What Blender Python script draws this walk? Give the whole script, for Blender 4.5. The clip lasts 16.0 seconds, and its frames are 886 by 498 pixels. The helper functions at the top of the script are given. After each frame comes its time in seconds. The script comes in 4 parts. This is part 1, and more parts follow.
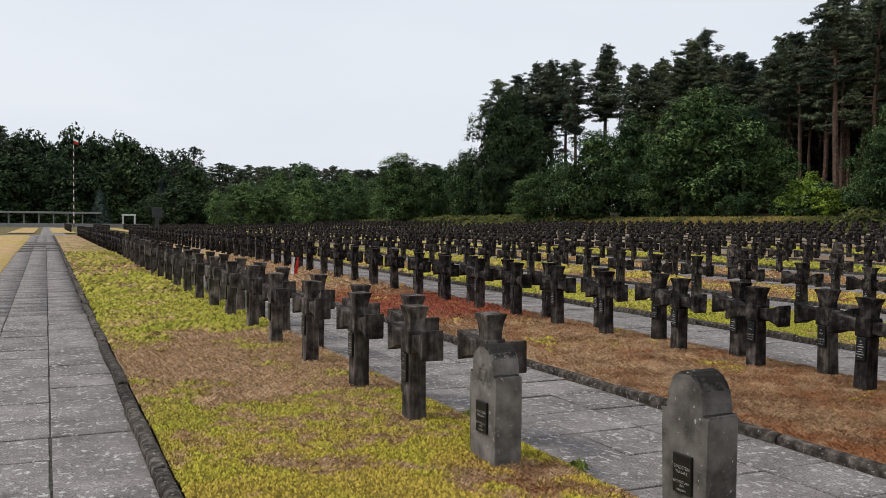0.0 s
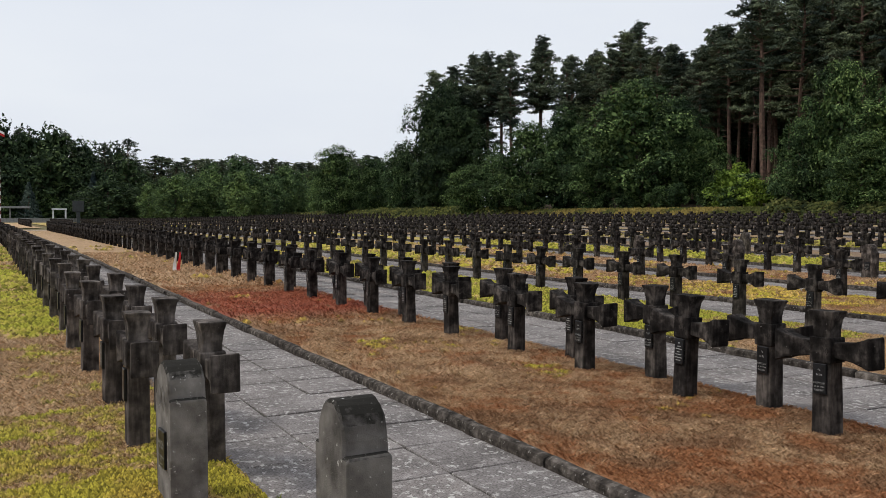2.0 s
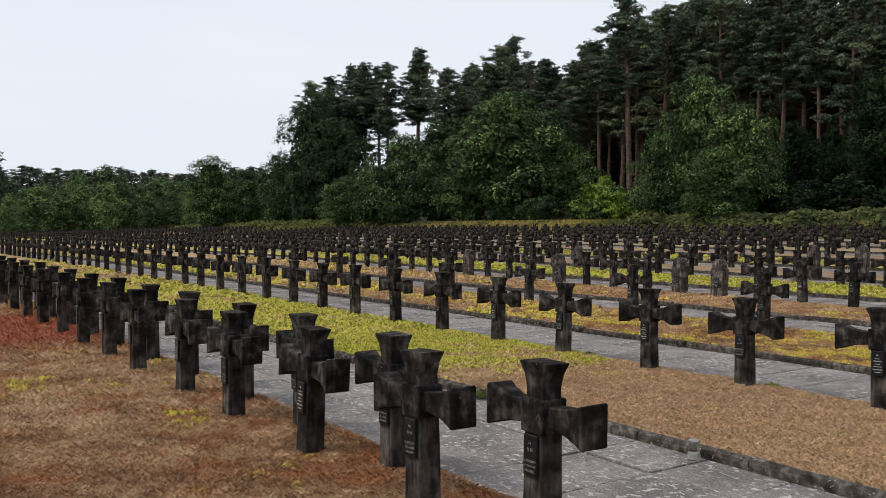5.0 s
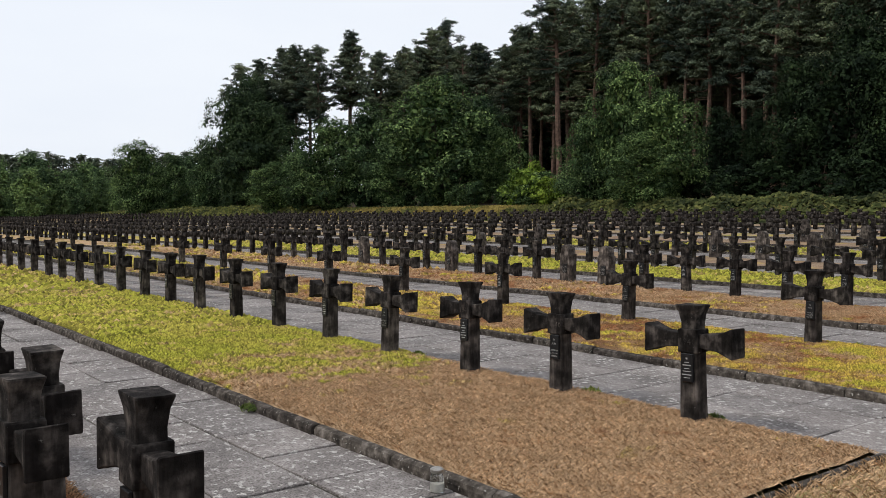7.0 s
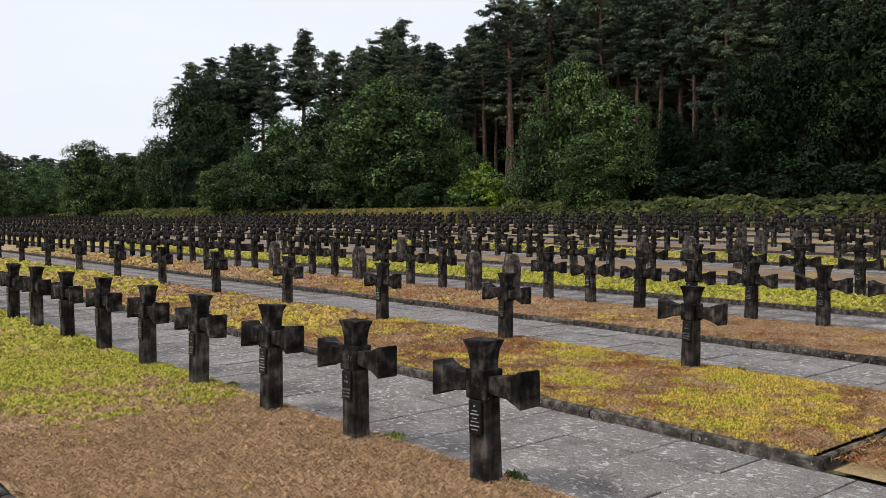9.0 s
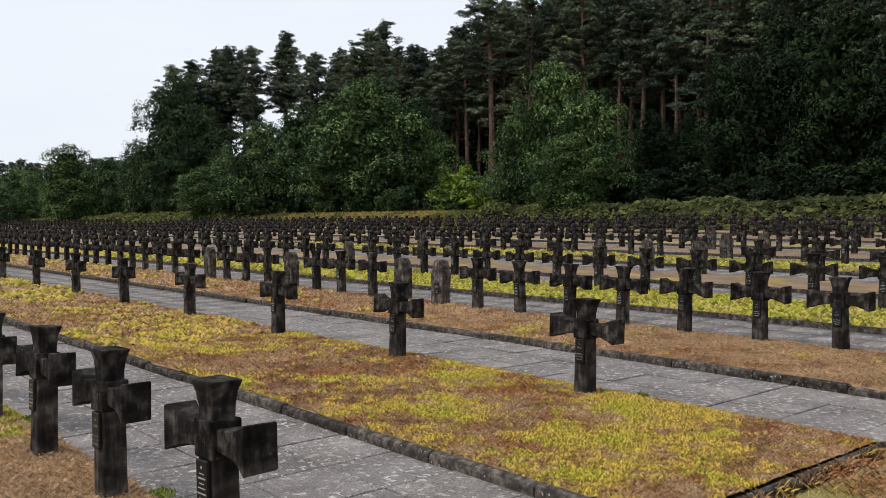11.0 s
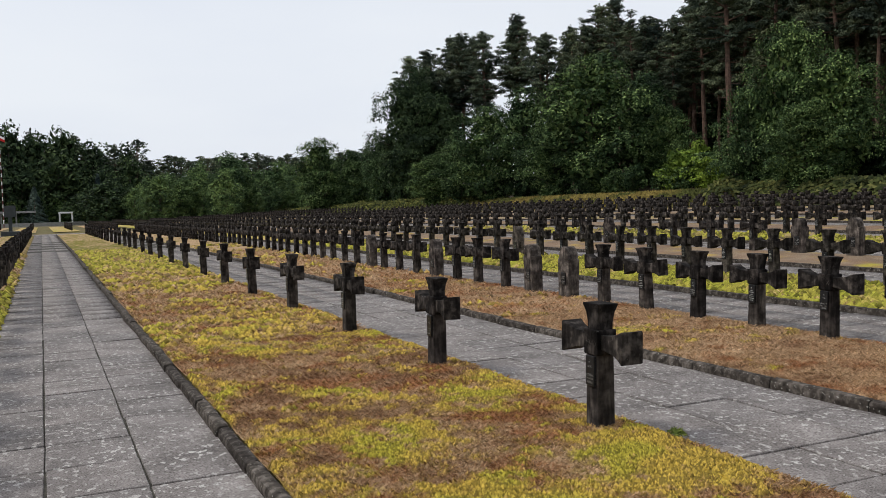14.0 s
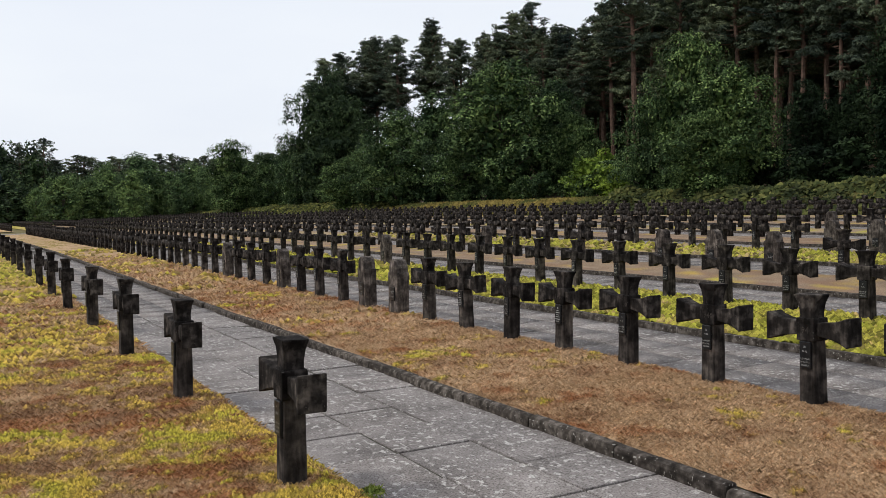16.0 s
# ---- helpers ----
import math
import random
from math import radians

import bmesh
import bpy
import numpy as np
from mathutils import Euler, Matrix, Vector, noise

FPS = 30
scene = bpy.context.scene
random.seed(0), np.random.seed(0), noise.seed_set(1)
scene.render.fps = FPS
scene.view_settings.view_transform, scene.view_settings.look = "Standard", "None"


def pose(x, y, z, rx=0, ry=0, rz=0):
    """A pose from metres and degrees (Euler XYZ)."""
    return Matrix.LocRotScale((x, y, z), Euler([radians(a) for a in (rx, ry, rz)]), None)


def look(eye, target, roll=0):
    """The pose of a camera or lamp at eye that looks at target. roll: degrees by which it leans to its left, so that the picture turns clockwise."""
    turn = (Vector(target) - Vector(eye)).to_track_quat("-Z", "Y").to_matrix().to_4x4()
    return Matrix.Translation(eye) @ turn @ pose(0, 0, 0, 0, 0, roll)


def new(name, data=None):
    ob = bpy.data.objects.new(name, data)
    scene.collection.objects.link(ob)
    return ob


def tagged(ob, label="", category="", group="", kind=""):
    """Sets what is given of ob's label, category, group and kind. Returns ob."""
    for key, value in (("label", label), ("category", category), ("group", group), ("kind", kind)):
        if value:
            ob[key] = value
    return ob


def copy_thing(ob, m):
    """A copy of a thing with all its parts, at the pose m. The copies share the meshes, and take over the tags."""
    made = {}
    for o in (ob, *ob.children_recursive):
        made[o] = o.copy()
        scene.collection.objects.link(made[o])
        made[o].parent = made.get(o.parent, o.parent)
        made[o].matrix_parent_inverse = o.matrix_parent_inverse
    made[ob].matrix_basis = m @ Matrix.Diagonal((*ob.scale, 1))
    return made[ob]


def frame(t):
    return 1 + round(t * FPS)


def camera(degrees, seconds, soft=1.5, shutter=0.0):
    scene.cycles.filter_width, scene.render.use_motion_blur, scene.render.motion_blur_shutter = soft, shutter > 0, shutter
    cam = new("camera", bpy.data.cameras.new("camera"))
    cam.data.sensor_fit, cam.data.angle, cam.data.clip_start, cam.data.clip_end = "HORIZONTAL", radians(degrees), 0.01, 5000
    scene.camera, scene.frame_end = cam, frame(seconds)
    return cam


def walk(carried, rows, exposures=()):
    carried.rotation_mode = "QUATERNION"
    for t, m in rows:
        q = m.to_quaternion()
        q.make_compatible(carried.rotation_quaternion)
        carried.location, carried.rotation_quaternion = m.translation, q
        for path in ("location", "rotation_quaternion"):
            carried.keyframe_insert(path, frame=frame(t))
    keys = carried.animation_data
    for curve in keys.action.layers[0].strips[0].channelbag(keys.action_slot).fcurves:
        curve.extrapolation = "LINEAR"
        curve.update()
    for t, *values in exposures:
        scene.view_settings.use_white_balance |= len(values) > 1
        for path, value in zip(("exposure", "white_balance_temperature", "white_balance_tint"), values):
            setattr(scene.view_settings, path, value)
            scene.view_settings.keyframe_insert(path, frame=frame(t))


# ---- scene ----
cam = camera(53.4, 16.0, 0.75)
PATH = [
    (0, (-0.591, -0.415, 1.612), (0.231, 1.407, 1.545), 0.6),
    (0.5, (-0.193, -0.353, 1.61), (0.673, 1.448, 1.532), 0.4),
    (1, (0.239, -0.212, 1.625), (1.128, 1.577, 1.536), 0.4),
    (1.5, (0.696, -0.208, 1.626), (1.6, 1.574, 1.54), 0.5),
    (2, (1.109, -0.192, 1.609), (2.039, 1.577, 1.526), 0.3),
    (2.5, (1.542, -0.105, 1.626), (2.492, 1.653, 1.54), 0.3),
    (3, (1.981, -0.178, 1.622), (2.922, 1.584, 1.535), 0.5),
    (3.5, (2.42, -0.16, 1.618), (3.383, 1.591, 1.547), 0.3),
    (4, (2.846, -0.092, 1.635), (3.884, 1.617, 1.578), 0.2),
    (6.5, (5.023, -0.087, 1.628), (6.229, 1.507, 1.554), 0.2),
    (7, (5.494, -0.074, 1.643), (6.73, 1.496, 1.558), 0.1),
    (7.5, (5.996, -0.102, 1.64), (7.241, 1.46, 1.539), 0.2),
    (8, (6.459, -0.062, 1.649), (7.717, 1.49, 1.555), 0.2),
    (8.5, (6.921, 0.002, 1.707), (8.201, 1.536, 1.619), 0.1),
    (9, (7.412, 0.022, 1.722), (8.706, 1.544, 1.64), 0.1),
    (9.5, (7.889, 0.092, 1.713), (9.215, 1.587, 1.64), 0.0),
    (12, (10.147, 0.218, 1.695), (11.368, 1.8, 1.619), -0.4),
    (12.5, (10.617, 0.259, 1.68), (11.688, 1.946, 1.592), -0.5),
    (13, (11.087, 0.23, 1.675), (11.984, 2.015, 1.58), -0.9),
    (13.5, (11.536, 0.209, 1.663), (12.382, 2.019, 1.564), -1.4),
    (14, (12.001, 0.295, 1.672), (12.827, 2.113, 1.568), -1.6),
    (14.5, (12.468, 0.319, 1.667), (13.291, 2.139, 1.564), -1.4),
    (15, (12.892, 0.354, 1.684), (13.77, 2.148, 1.585), -1.3),
    (15.5, (13.323, 0.434, 1.681), (14.268, 2.194, 1.577), -1.2),
    (16, (13.789, 0.432, 1.716), (14.767, 2.174, 1.618), -1.0),
]
walk(cam, [(t, look(eye, target, roll)) for t, eye, target, roll in PATH],
     exposures=[(0, 0.0), (4, 0.03), (6.5, 0.15), (9.5, 0.17), (12, 0.11), (14, 0.03), (16, 0.13)])

# ---- world, sun, exposure ----
SUN_AZ, SUN_EL = radians(-62), radians(50)          # sun ahead-left, behind thin cloud
world = bpy.data.worlds.new("overcast_sky")
scene.world = world
world.use_nodes = True
wn, wl = world.node_tree.nodes, world.node_tree.links
sky = wn.new("ShaderNodeTexSky")
sky.sky_type, sky.sun_disc = "NISHITA", False
sky.sun_elevation, sky.sun_rotation = SUN_EL, SUN_AZ
sky.air_density, sky.dust_density = 1.0, 4.0
cloud = wn.new("ShaderNodeTexNoise")
cloud.inputs["Scale"].default_value, cloud.inputs["Detail"].default_value = 1.6, 5
cmap = wn.new("ShaderNodeMapping")
cmap.inputs["Scale"].default_value = (1, 1, 3.5)
ctex = wn.new("ShaderNodeTexCoord")
wl.new(ctex.outputs["Generated"], cmap.inputs["Vector"])
wl.new(cmap.outputs["Vector"], cloud.inputs["Vector"])
cramp = wn.new("ShaderNodeValToRGB")
cramp.color_ramp.elements[0].position, cramp.color_ramp.elements[0].color = 0.3, (7.4, 7.9, 8.9, 1)
cramp.color_ramp.elements[1].position, cramp.color_ramp.elements[1].color = 0.7, (8.4, 8.8, 9.4, 1)
wl.new(cloud.outputs["Fac"], cramp.inputs["Fac"])
cmix = wn.new("ShaderNodeMixRGB")
cmix.inputs["Fac"].default_value = 0.93
wl.new(sky.outputs["Color"], cmix.inputs["Color1"])
wl.new(cramp.outputs["Color"], cmix.inputs["Color2"])
wl.new(cmix.outputs["Color"], wn["Background"].inputs["Color"])
wn["Background"].inputs["Strength"].default_value = 0.1

sun = new("sun", bpy.data.lights.new("sun", "SUN"))
sun.data.energy, sun.data.angle, sun.data.color = 1.7, radians(11), (1.0, 0.96, 0.9)
sun_from = Vector((math.sin(SUN_AZ) * math.cos(SUN_EL), math.cos(SUN_AZ) * math.cos(SUN_EL), math.sin(SUN_EL)))
sun.matrix_world = look(sun_from * 80, (0, 0, 0))

# ---- the plan ----
# a bed and a paved path repeat about every 4.4 m; west edge of each kerb
KERBS = {-2: -8.75, -1: -4.35, 0: 0.02, 1: 4.25, 2: 8.72, 3: 13.12, 4: 17.64, 5: 21.65}
PATH_W = 1.75
ENDS = {-1: 2.0, 0: 2.2, 1: 2.4, 2: 2.58, 3: 2.84}
NORTH = 86.0                                # far end of the long beds
SLAB_X, SLAB_Y = 0.587, 0.66
BED_H = 0.065
BEDS = list(range(-1, 12))


def kerb_x(k):
    return KERBS[k] if k in KERBS else KERBS[5] + 4.2 * (k - 5)


def bed_w(k):
    return kerb_x(k + 1) - PATH_W - kerb_x(k)


def south(k):
    """Near end of bed k."""
    return ENDS.get(k, 3.0)


def smooth(a, b, v):
    t = np.clip((np.asarray(v, float) - a) / (b - a), 0, 1)
    return t * t * (3 - 2 * t)


def land(x, y):
    """Height of the lawn: flat near the walk, rising to the bank and the wooded slope."""
    x, y = np.asarray(x, float), np.asarray(y, float)
    z = 0.95 * np.clip((x - 17) / 33, 0, 1) ** 1.25
    z = z - 0.85 * np.clip((y - 40) / 160, 0, 1.2)
    z = z + 0.95 * smooth(50.4, 53.5, x) * (1 - 0.7 * smooth(90, 160, y))
    z = z + 0.13 * np.clip(x - 56, 0, 60) * (1 - 0.75 * smooth(80, 170, y))
    return z


def lattice(n):
    return np.random.RandomState(n).rand(256, 256)


LAT = [lattice(11 + i) for i in range(4)]


def vnoise(x, y, scale, which=0):
    """Smooth value noise, 0 to 1."""
    x, y = np.asarray(x, float) * scale + 57.3, np.asarray(y, float) * scale + 91.7
    xi, yi = np.floor(x).astype(int), np.floor(y).astype(int)
    u, v = x - xi, y - yi
    u, v = u * u * (3 - 2 * u), v * v * (3 - 2 * v)
    g = LAT[which]
    a, b = g[xi % 256, yi % 256], g[(xi + 1) % 256, yi % 256]
    c, d = g[xi % 256, (yi + 1) % 256], g[(xi + 1) % 256, (yi + 1) % 256]
    return (a * (1 - u) + b * u) * (1 - v) + (c * (1 - u) + d * u) * v


def fbm(x, y, scale, which=0):
    return 0.5 * vnoise(x, y, scale, which) + 0.3 * vnoise(x, y, scale * 2.3, (which + 1) % 4) + 0.2 * vnoise(x, y, scale * 5.1, (which + 2) % 4)


# ---- materials ----
def material(name, rough=0.85, metal=0.0):
    m = bpy.data.materials.new(name)
    m.use_nodes = True
    b = m.node_tree.nodes["Principled BSDF"]
    b.inputs["Roughness"].default_value, b.inputs["Metallic"].default_value = rough, metal
    b.inputs["Specular IOR Level"].default_value = 0.25
    return m, m.node_tree.nodes, m.node_tree.links, b


def ramp(nodes, stops):
    r = nodes.new("ShaderNodeValToRGB")
    e = r.color_ramp.elements
    while len(e) < len(stops):
        e.new(0.5)
    for el, (p, c) in zip(e, stops):
        el.position, el.color = p, (*c, 1)
    return r


def noise_node(nodes, links, scale, detail=4, coord="Object", stretch=None, rough=0.55):
    tc = nodes.new("ShaderNodeTexCoord")
    mp = nodes.new("ShaderNodeMapping")
    if stretch:
        mp.inputs["Scale"].default_value = stretch
    n = nodes.new("ShaderNodeTexNoise")
    n.inputs["Scale"].default_value, n.inputs["Detail"].default_value, n.inputs["Roughness"].default_value = scale, detail, rough
    if coord == "World":
        g = nodes.new("ShaderNodeNewGeometry")
        links.new(g.outputs["Position"], mp.inputs["Vector"])
    else:
        links.new(tc.outputs[coord], mp.inputs["Vector"])
    links.new(mp.outputs["Vector"], n.inputs["Vector"])
    return n


def mix(nodes, links, fac, a, b, kind="MIX"):
    m = nodes.new("ShaderNodeMixRGB")
    m.blend_type = kind
    for sock, v in (("Fac", fac), ("Color1", a), ("Color2", b)):
        if isinstance(v, (int, float)):
            m.inputs[sock].default_value = v
        elif isinstance(v, tuple):
            m.inputs[sock].default_value = (*v, 1)
        else:
            links.new(v, m.inputs[sock])
    return m.outputs["Color"]


def bump(nodes, links, height, b, strength, dist):
    n = nodes.new("ShaderNodeBump")
    n.inputs["Strength"].default_value, n.inputs["Distance"].default_value = strength, dist
    links.new(height, n.inputs["Height"])
    links.new(n.outputs["Normal"], b.inputs["Normal"])


def stone(name, dark, mid, light, lichen, lichen_col, scale=7.0, streak=True, moss=0.0):
    """Weathered concrete: two scales of grain, dark run-off streaks, pale lichen spots and black moss on the tops."""
    m, n, l, b = material(name, 0.95)
    b.inputs["Specular IOR Level"].default_value = 0.08
    big = noise_node(n, l, scale, 5, "World")
    base = ramp(n, [(0.32, dark), (0.5, mid), (0.72, light)])
    l.new(big.outputs["Fac"], base.inputs["Fac"])
    col = base.outputs["Color"]
    if streak:
        st = noise_node(n, l, 26, 3, "World", (1, 1, 0.14))
        sr = ramp(n, [(0.40, (0.3, 0.28, 0.27)), (0.66, (1.45, 1.4, 1.36))])
        l.new(st.outputs["Fac"], sr.inputs["Fac"])
        col = mix(n, l, 0.6, col, sr.outputs["Color"], "MULTIPLY")
    info = n.new("ShaderNodeObjectInfo")
    rr = ramp(n, [(0.0, (0.7, 0.68, 0.68)), (1.0, (1.3, 1.28, 1.25))])
    l.new(info.outputs["Random"], rr.inputs["Fac"])
    col = mix(n, l, 1.0, col, rr.outputs["Color"], "MULTIPLY")
    if moss:
        geo = n.new("ShaderNodeNewGeometry")
        up = n.new("ShaderNodeSeparateXYZ")
        l.new(geo.outputs["Normal"], up.inputs[0])
        grow = noise_node(n, l, 24, 4, "World")
        both = n.new("ShaderNodeMath")
        both.operation = "MULTIPLY"
        l.new(up.outputs["Z"], both.inputs[0])
        l.new(grow.outputs["Fac"], both.inputs[1])
        mr = ramp(n, [(0.16, (0, 0, 0)), (0.3, (moss, moss, moss))])
        l.new(both.outputs[0], mr.inputs["Fac"])
        col = mix(n, l, mr.outputs["Color"], col, (0.018, 0.017, 0.014))
    spot = noise_node(n, l, 38, 3, "World")
    sp = ramp(n, [(lichen, (0, 0, 0)), (lichen + 0.05, (1, 1, 1))])
    l.new(spot.outputs["Fac"], sp.inputs["Fac"])
    col = mix(n, l, sp.outputs["Color"], col, lichen_col)
    l.new(col, b.inputs["Base Color"])
    fine = noise_node(n, l, 160, 4, "World")
    bump(n, l, fine.outputs["Fac"], b, 0.5, 0.006)
    return m


cross_mat = stone("weathered_concrete", (0.006, 0.0054, 0.005), (0.023, 0.0205, 0.0193), (0.115, 0.103, 0.094), 0.70, (0.13, 0.122, 0.113), 9)
post_mat = stone("weathered_concrete_post", (0.012, 0.0107, 0.01), (0.044, 0.039, 0.036), (0.14, 0.125, 0.113), 0.74, (0.17, 0.16, 0.15), 7)
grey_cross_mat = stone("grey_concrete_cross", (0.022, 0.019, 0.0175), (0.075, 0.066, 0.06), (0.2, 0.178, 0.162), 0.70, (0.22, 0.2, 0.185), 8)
grey_post_mat = stone("grey_concrete_post", (0.03, 0.026, 0.024), (0.1, 0.088, 0.08), (0.23, 0.205, 0.187), 0.74, (0.25, 0.23, 0.21), 7)
head_mat = stone("grey_headstone", (0.075, 0.069, 0.064), (0.15, 0.14, 0.131), (0.25, 0.235, 0.22), 0.66, (0.4, 0.385, 0.36), 7, False, 0.92)
kerb_mat = stone("mossy_kerb", (0.02, 0.017, 0.0145), (0.058, 0.05, 0.043), (0.17, 0.15, 0.133), 0.64, (0.34, 0.32, 0.29), 13, False)


def paving():
    m, n, l, b = material("lichened_paving", 0.9)
    big = noise_node(n, l, 1.8, 7, "World", None, .65)
    base = ramp(n, [(0.3, (0.115, 0.103, 0.097)), (0.5, (0.2, 0.181, 0.172)), (0.74, (0.3, 0.275, 0.262))])
    l.new(big.outputs["Fac"], base.inputs["Fac"])
    info = n.new("ShaderNodeObjectInfo")
    geo = n.new("ShaderNodeNewGeometry")
    add = n.new("ShaderNodeMath")
    add.operation = "ADD"
    l.new(info.outputs["Random"], add.inputs[0])
    l.new(geo.outputs["Random Per Island"], add.inputs[1])
    rr = ramp(n, [(0.2, (0.82, 0.82, 0.83)), (1.0, (1.1, 1.08, 1.07))])
    half = n.new("ShaderNodeMath")
    half.operation = "MULTIPLY"
    half.inputs[1].default_value = 0.6
    l.new(add.outputs[0], half.inputs[0])
    l.new(half.outputs[0], rr.inputs["Fac"])
    col = mix(n, l, 1.0, base.outputs["Color"], rr.outputs["Color"], "MULTIPLY")
    # pale lichen discs and dark speckle
    spot = noise_node(n, l, 17, 3, "World", (1.2, 0.85, 1), 0.55)
    sp = ramp(n, [(0.565, (0, 0, 0)), (0.6, (1, 1, 1))])
    l.new(spot.outputs["Fac"], sp.inputs["Fac"])
    amount = n.new("ShaderNodeMath")
    amount.operation = "MULTIPLY"
    where = noise_node(n, l, 2.7, 3, "World")
    wr = ramp(n, [(0.38, (0.22, 0.22, 0.22)), (0.62, (0.9, 0.9, 0.9))])
    l.new(where.outputs["Fac"], wr.inputs["Fac"])
    l.new(wr.outputs["Color"], amount.inputs[1])
    l.new(sp.outputs["Color"], amount.inputs[0])
    col = mix(n, l, amount.outputs[0], col, (0.49, 0.468, 0.44))
    sm = noise_node(n, l, 75, 3, "World")
    smr = ramp(n, [(0.36, (0.4, 0.38, 0.36)), (0.5, (0.98, 0.98, 0.98)), (0.7, (1.3, 1.3, 1.27))])
    l.new(sm.outputs["Fac"], smr.inputs["Fac"])
    col = mix(n, l, 0.85, col, smr.outputs["Color"], "MULTIPLY")
    l.new(col, b.inputs["Base Color"])
    bump(n, l, sm.outputs["Fac"], b, 0.6, 0.006)
    return m


paving_mat = paving()


def ground_cover(name, rough=0.9, tint=(1, 1, 1)):
    """Plants coloured by the kind that grows there (attribute), with grain."""
    m, n, l, b = material(name, rough)
    at = n.new("ShaderNodeAttribute")
    at.attribute_name = "kind_colour"
    g = noise_node(n, l, 60, 4, "World")
    gr = ramp(n, [(0.3, (0.6, 0.58, 0.52)), (0.7, (1.3, 1.3, 1.25))])
    l.new(g.outputs["Fac"], gr.inputs["Fac"])
    col = mix(n, l, 0.9, at.outputs["Color"], gr.outputs["Color"], "MULTIPLY")
    l.new(col, b.inputs["Base Color"])
    b.inputs["Specular IOR Level"].default_value = 0.12
    bump(n, l, g.outputs["Fac"], b, 0.8, 0.02)
    return m


cover_mat = ground_cover("ground_cover")


def plain(name, col, rough=0.7, metal=0.0, vary=0.25, scale=12, spread=None):
    m, n, l, b = material(name, rough, metal)
    g = noise_node(n, l, scale, 5, "World")
    lo = tuple(c * (1 - vary) for c in col)
    hi = tuple(c * (1 + vary) for c in col)
    r = ramp(n, [(0.35, lo), (0.65, hi)])
    l.new(g.outputs["Fac"], r.inputs["Fac"])
    l.new(r.outputs["Color"], b.inputs["Base Color"])
    bump(n, l, g.outputs["Fac"], b, 0.25, 0.005)
    return m


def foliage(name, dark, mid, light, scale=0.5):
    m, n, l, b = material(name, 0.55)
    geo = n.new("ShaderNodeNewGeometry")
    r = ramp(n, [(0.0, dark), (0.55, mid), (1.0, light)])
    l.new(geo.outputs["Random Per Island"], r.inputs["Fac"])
    # large dark and bright clumps: bough shading put into the leaf colour
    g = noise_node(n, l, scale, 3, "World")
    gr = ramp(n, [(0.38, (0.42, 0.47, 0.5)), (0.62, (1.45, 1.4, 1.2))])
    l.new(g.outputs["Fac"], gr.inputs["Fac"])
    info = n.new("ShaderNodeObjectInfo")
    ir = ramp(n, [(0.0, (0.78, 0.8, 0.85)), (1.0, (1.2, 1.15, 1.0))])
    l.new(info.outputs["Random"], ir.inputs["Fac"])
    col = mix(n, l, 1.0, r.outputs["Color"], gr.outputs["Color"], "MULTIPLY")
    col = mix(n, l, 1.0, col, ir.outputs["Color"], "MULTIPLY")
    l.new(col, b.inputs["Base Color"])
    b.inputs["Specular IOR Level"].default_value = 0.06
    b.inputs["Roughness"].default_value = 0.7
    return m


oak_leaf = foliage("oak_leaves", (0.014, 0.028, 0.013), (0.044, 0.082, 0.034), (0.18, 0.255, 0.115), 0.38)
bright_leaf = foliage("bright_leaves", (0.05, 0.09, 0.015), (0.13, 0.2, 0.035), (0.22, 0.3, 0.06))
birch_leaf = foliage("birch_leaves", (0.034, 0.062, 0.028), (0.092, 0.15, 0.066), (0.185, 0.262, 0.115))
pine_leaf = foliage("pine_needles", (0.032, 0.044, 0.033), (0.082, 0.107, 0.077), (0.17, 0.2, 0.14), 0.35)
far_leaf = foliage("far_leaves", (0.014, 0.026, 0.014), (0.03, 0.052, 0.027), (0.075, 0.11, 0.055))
# darker copy of the leaf tones, with the pines' shade put into the colour
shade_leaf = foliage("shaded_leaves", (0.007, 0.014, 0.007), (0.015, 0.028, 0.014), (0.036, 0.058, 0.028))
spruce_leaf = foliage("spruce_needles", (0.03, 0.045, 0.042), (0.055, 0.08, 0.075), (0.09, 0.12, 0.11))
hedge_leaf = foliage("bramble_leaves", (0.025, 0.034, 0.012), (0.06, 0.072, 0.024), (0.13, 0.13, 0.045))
bark = plain("pine_bark", (0.12, 0.075, 0.055), 0.95, 0, 0.45, 4)
oak_bark = plain("oak_bark", (0.07, 0.06, 0.05), 0.95, 0, 0.4, 5)
plaque_mat = plain("black_plaque", (0.012, 0.012, 0.013), 0.35, 0, 0.3, 30)
letter_mat = plain("white_lettering", (0.33, 0.33, 0.32), 0.7, 0, 0.1, 40)
white_paint = plain("white_paint", (0.78, 0.78, 0.76), 0.6, 0, 0.06, 3)
red_cloth = plain("red_cloth", (0.55, 0.03, 0.03), 0.8, 0, 0.15, 20)
white_cloth = plain("white_cloth", (0.75, 0.75, 0.73), 0.8, 0, 0.08, 20)
red_paint = plain("red_paint", (0.13, 0.035, 0.035), 0.5, 0, 0.1, 5)
grey_concrete = plain("grey_concrete", (0.24, 0.24, 0.23), 0.9, 0, 0.2, 3)
dark_board = plain("dark_board", (0.04, 0.045, 0.045), 0.6, 0, 0.2, 3)
soil = plain("joint_soil", (0.055, 0.05, 0.04), 0.98, 0, 0.4, 14)
brass = plain("lantern_lid", (0.35, 0.33, 0.3), 0.4, 0.9, 0.2, 30)
glass_mat, gn, gl, gb = material("lantern_glass", 0.05)
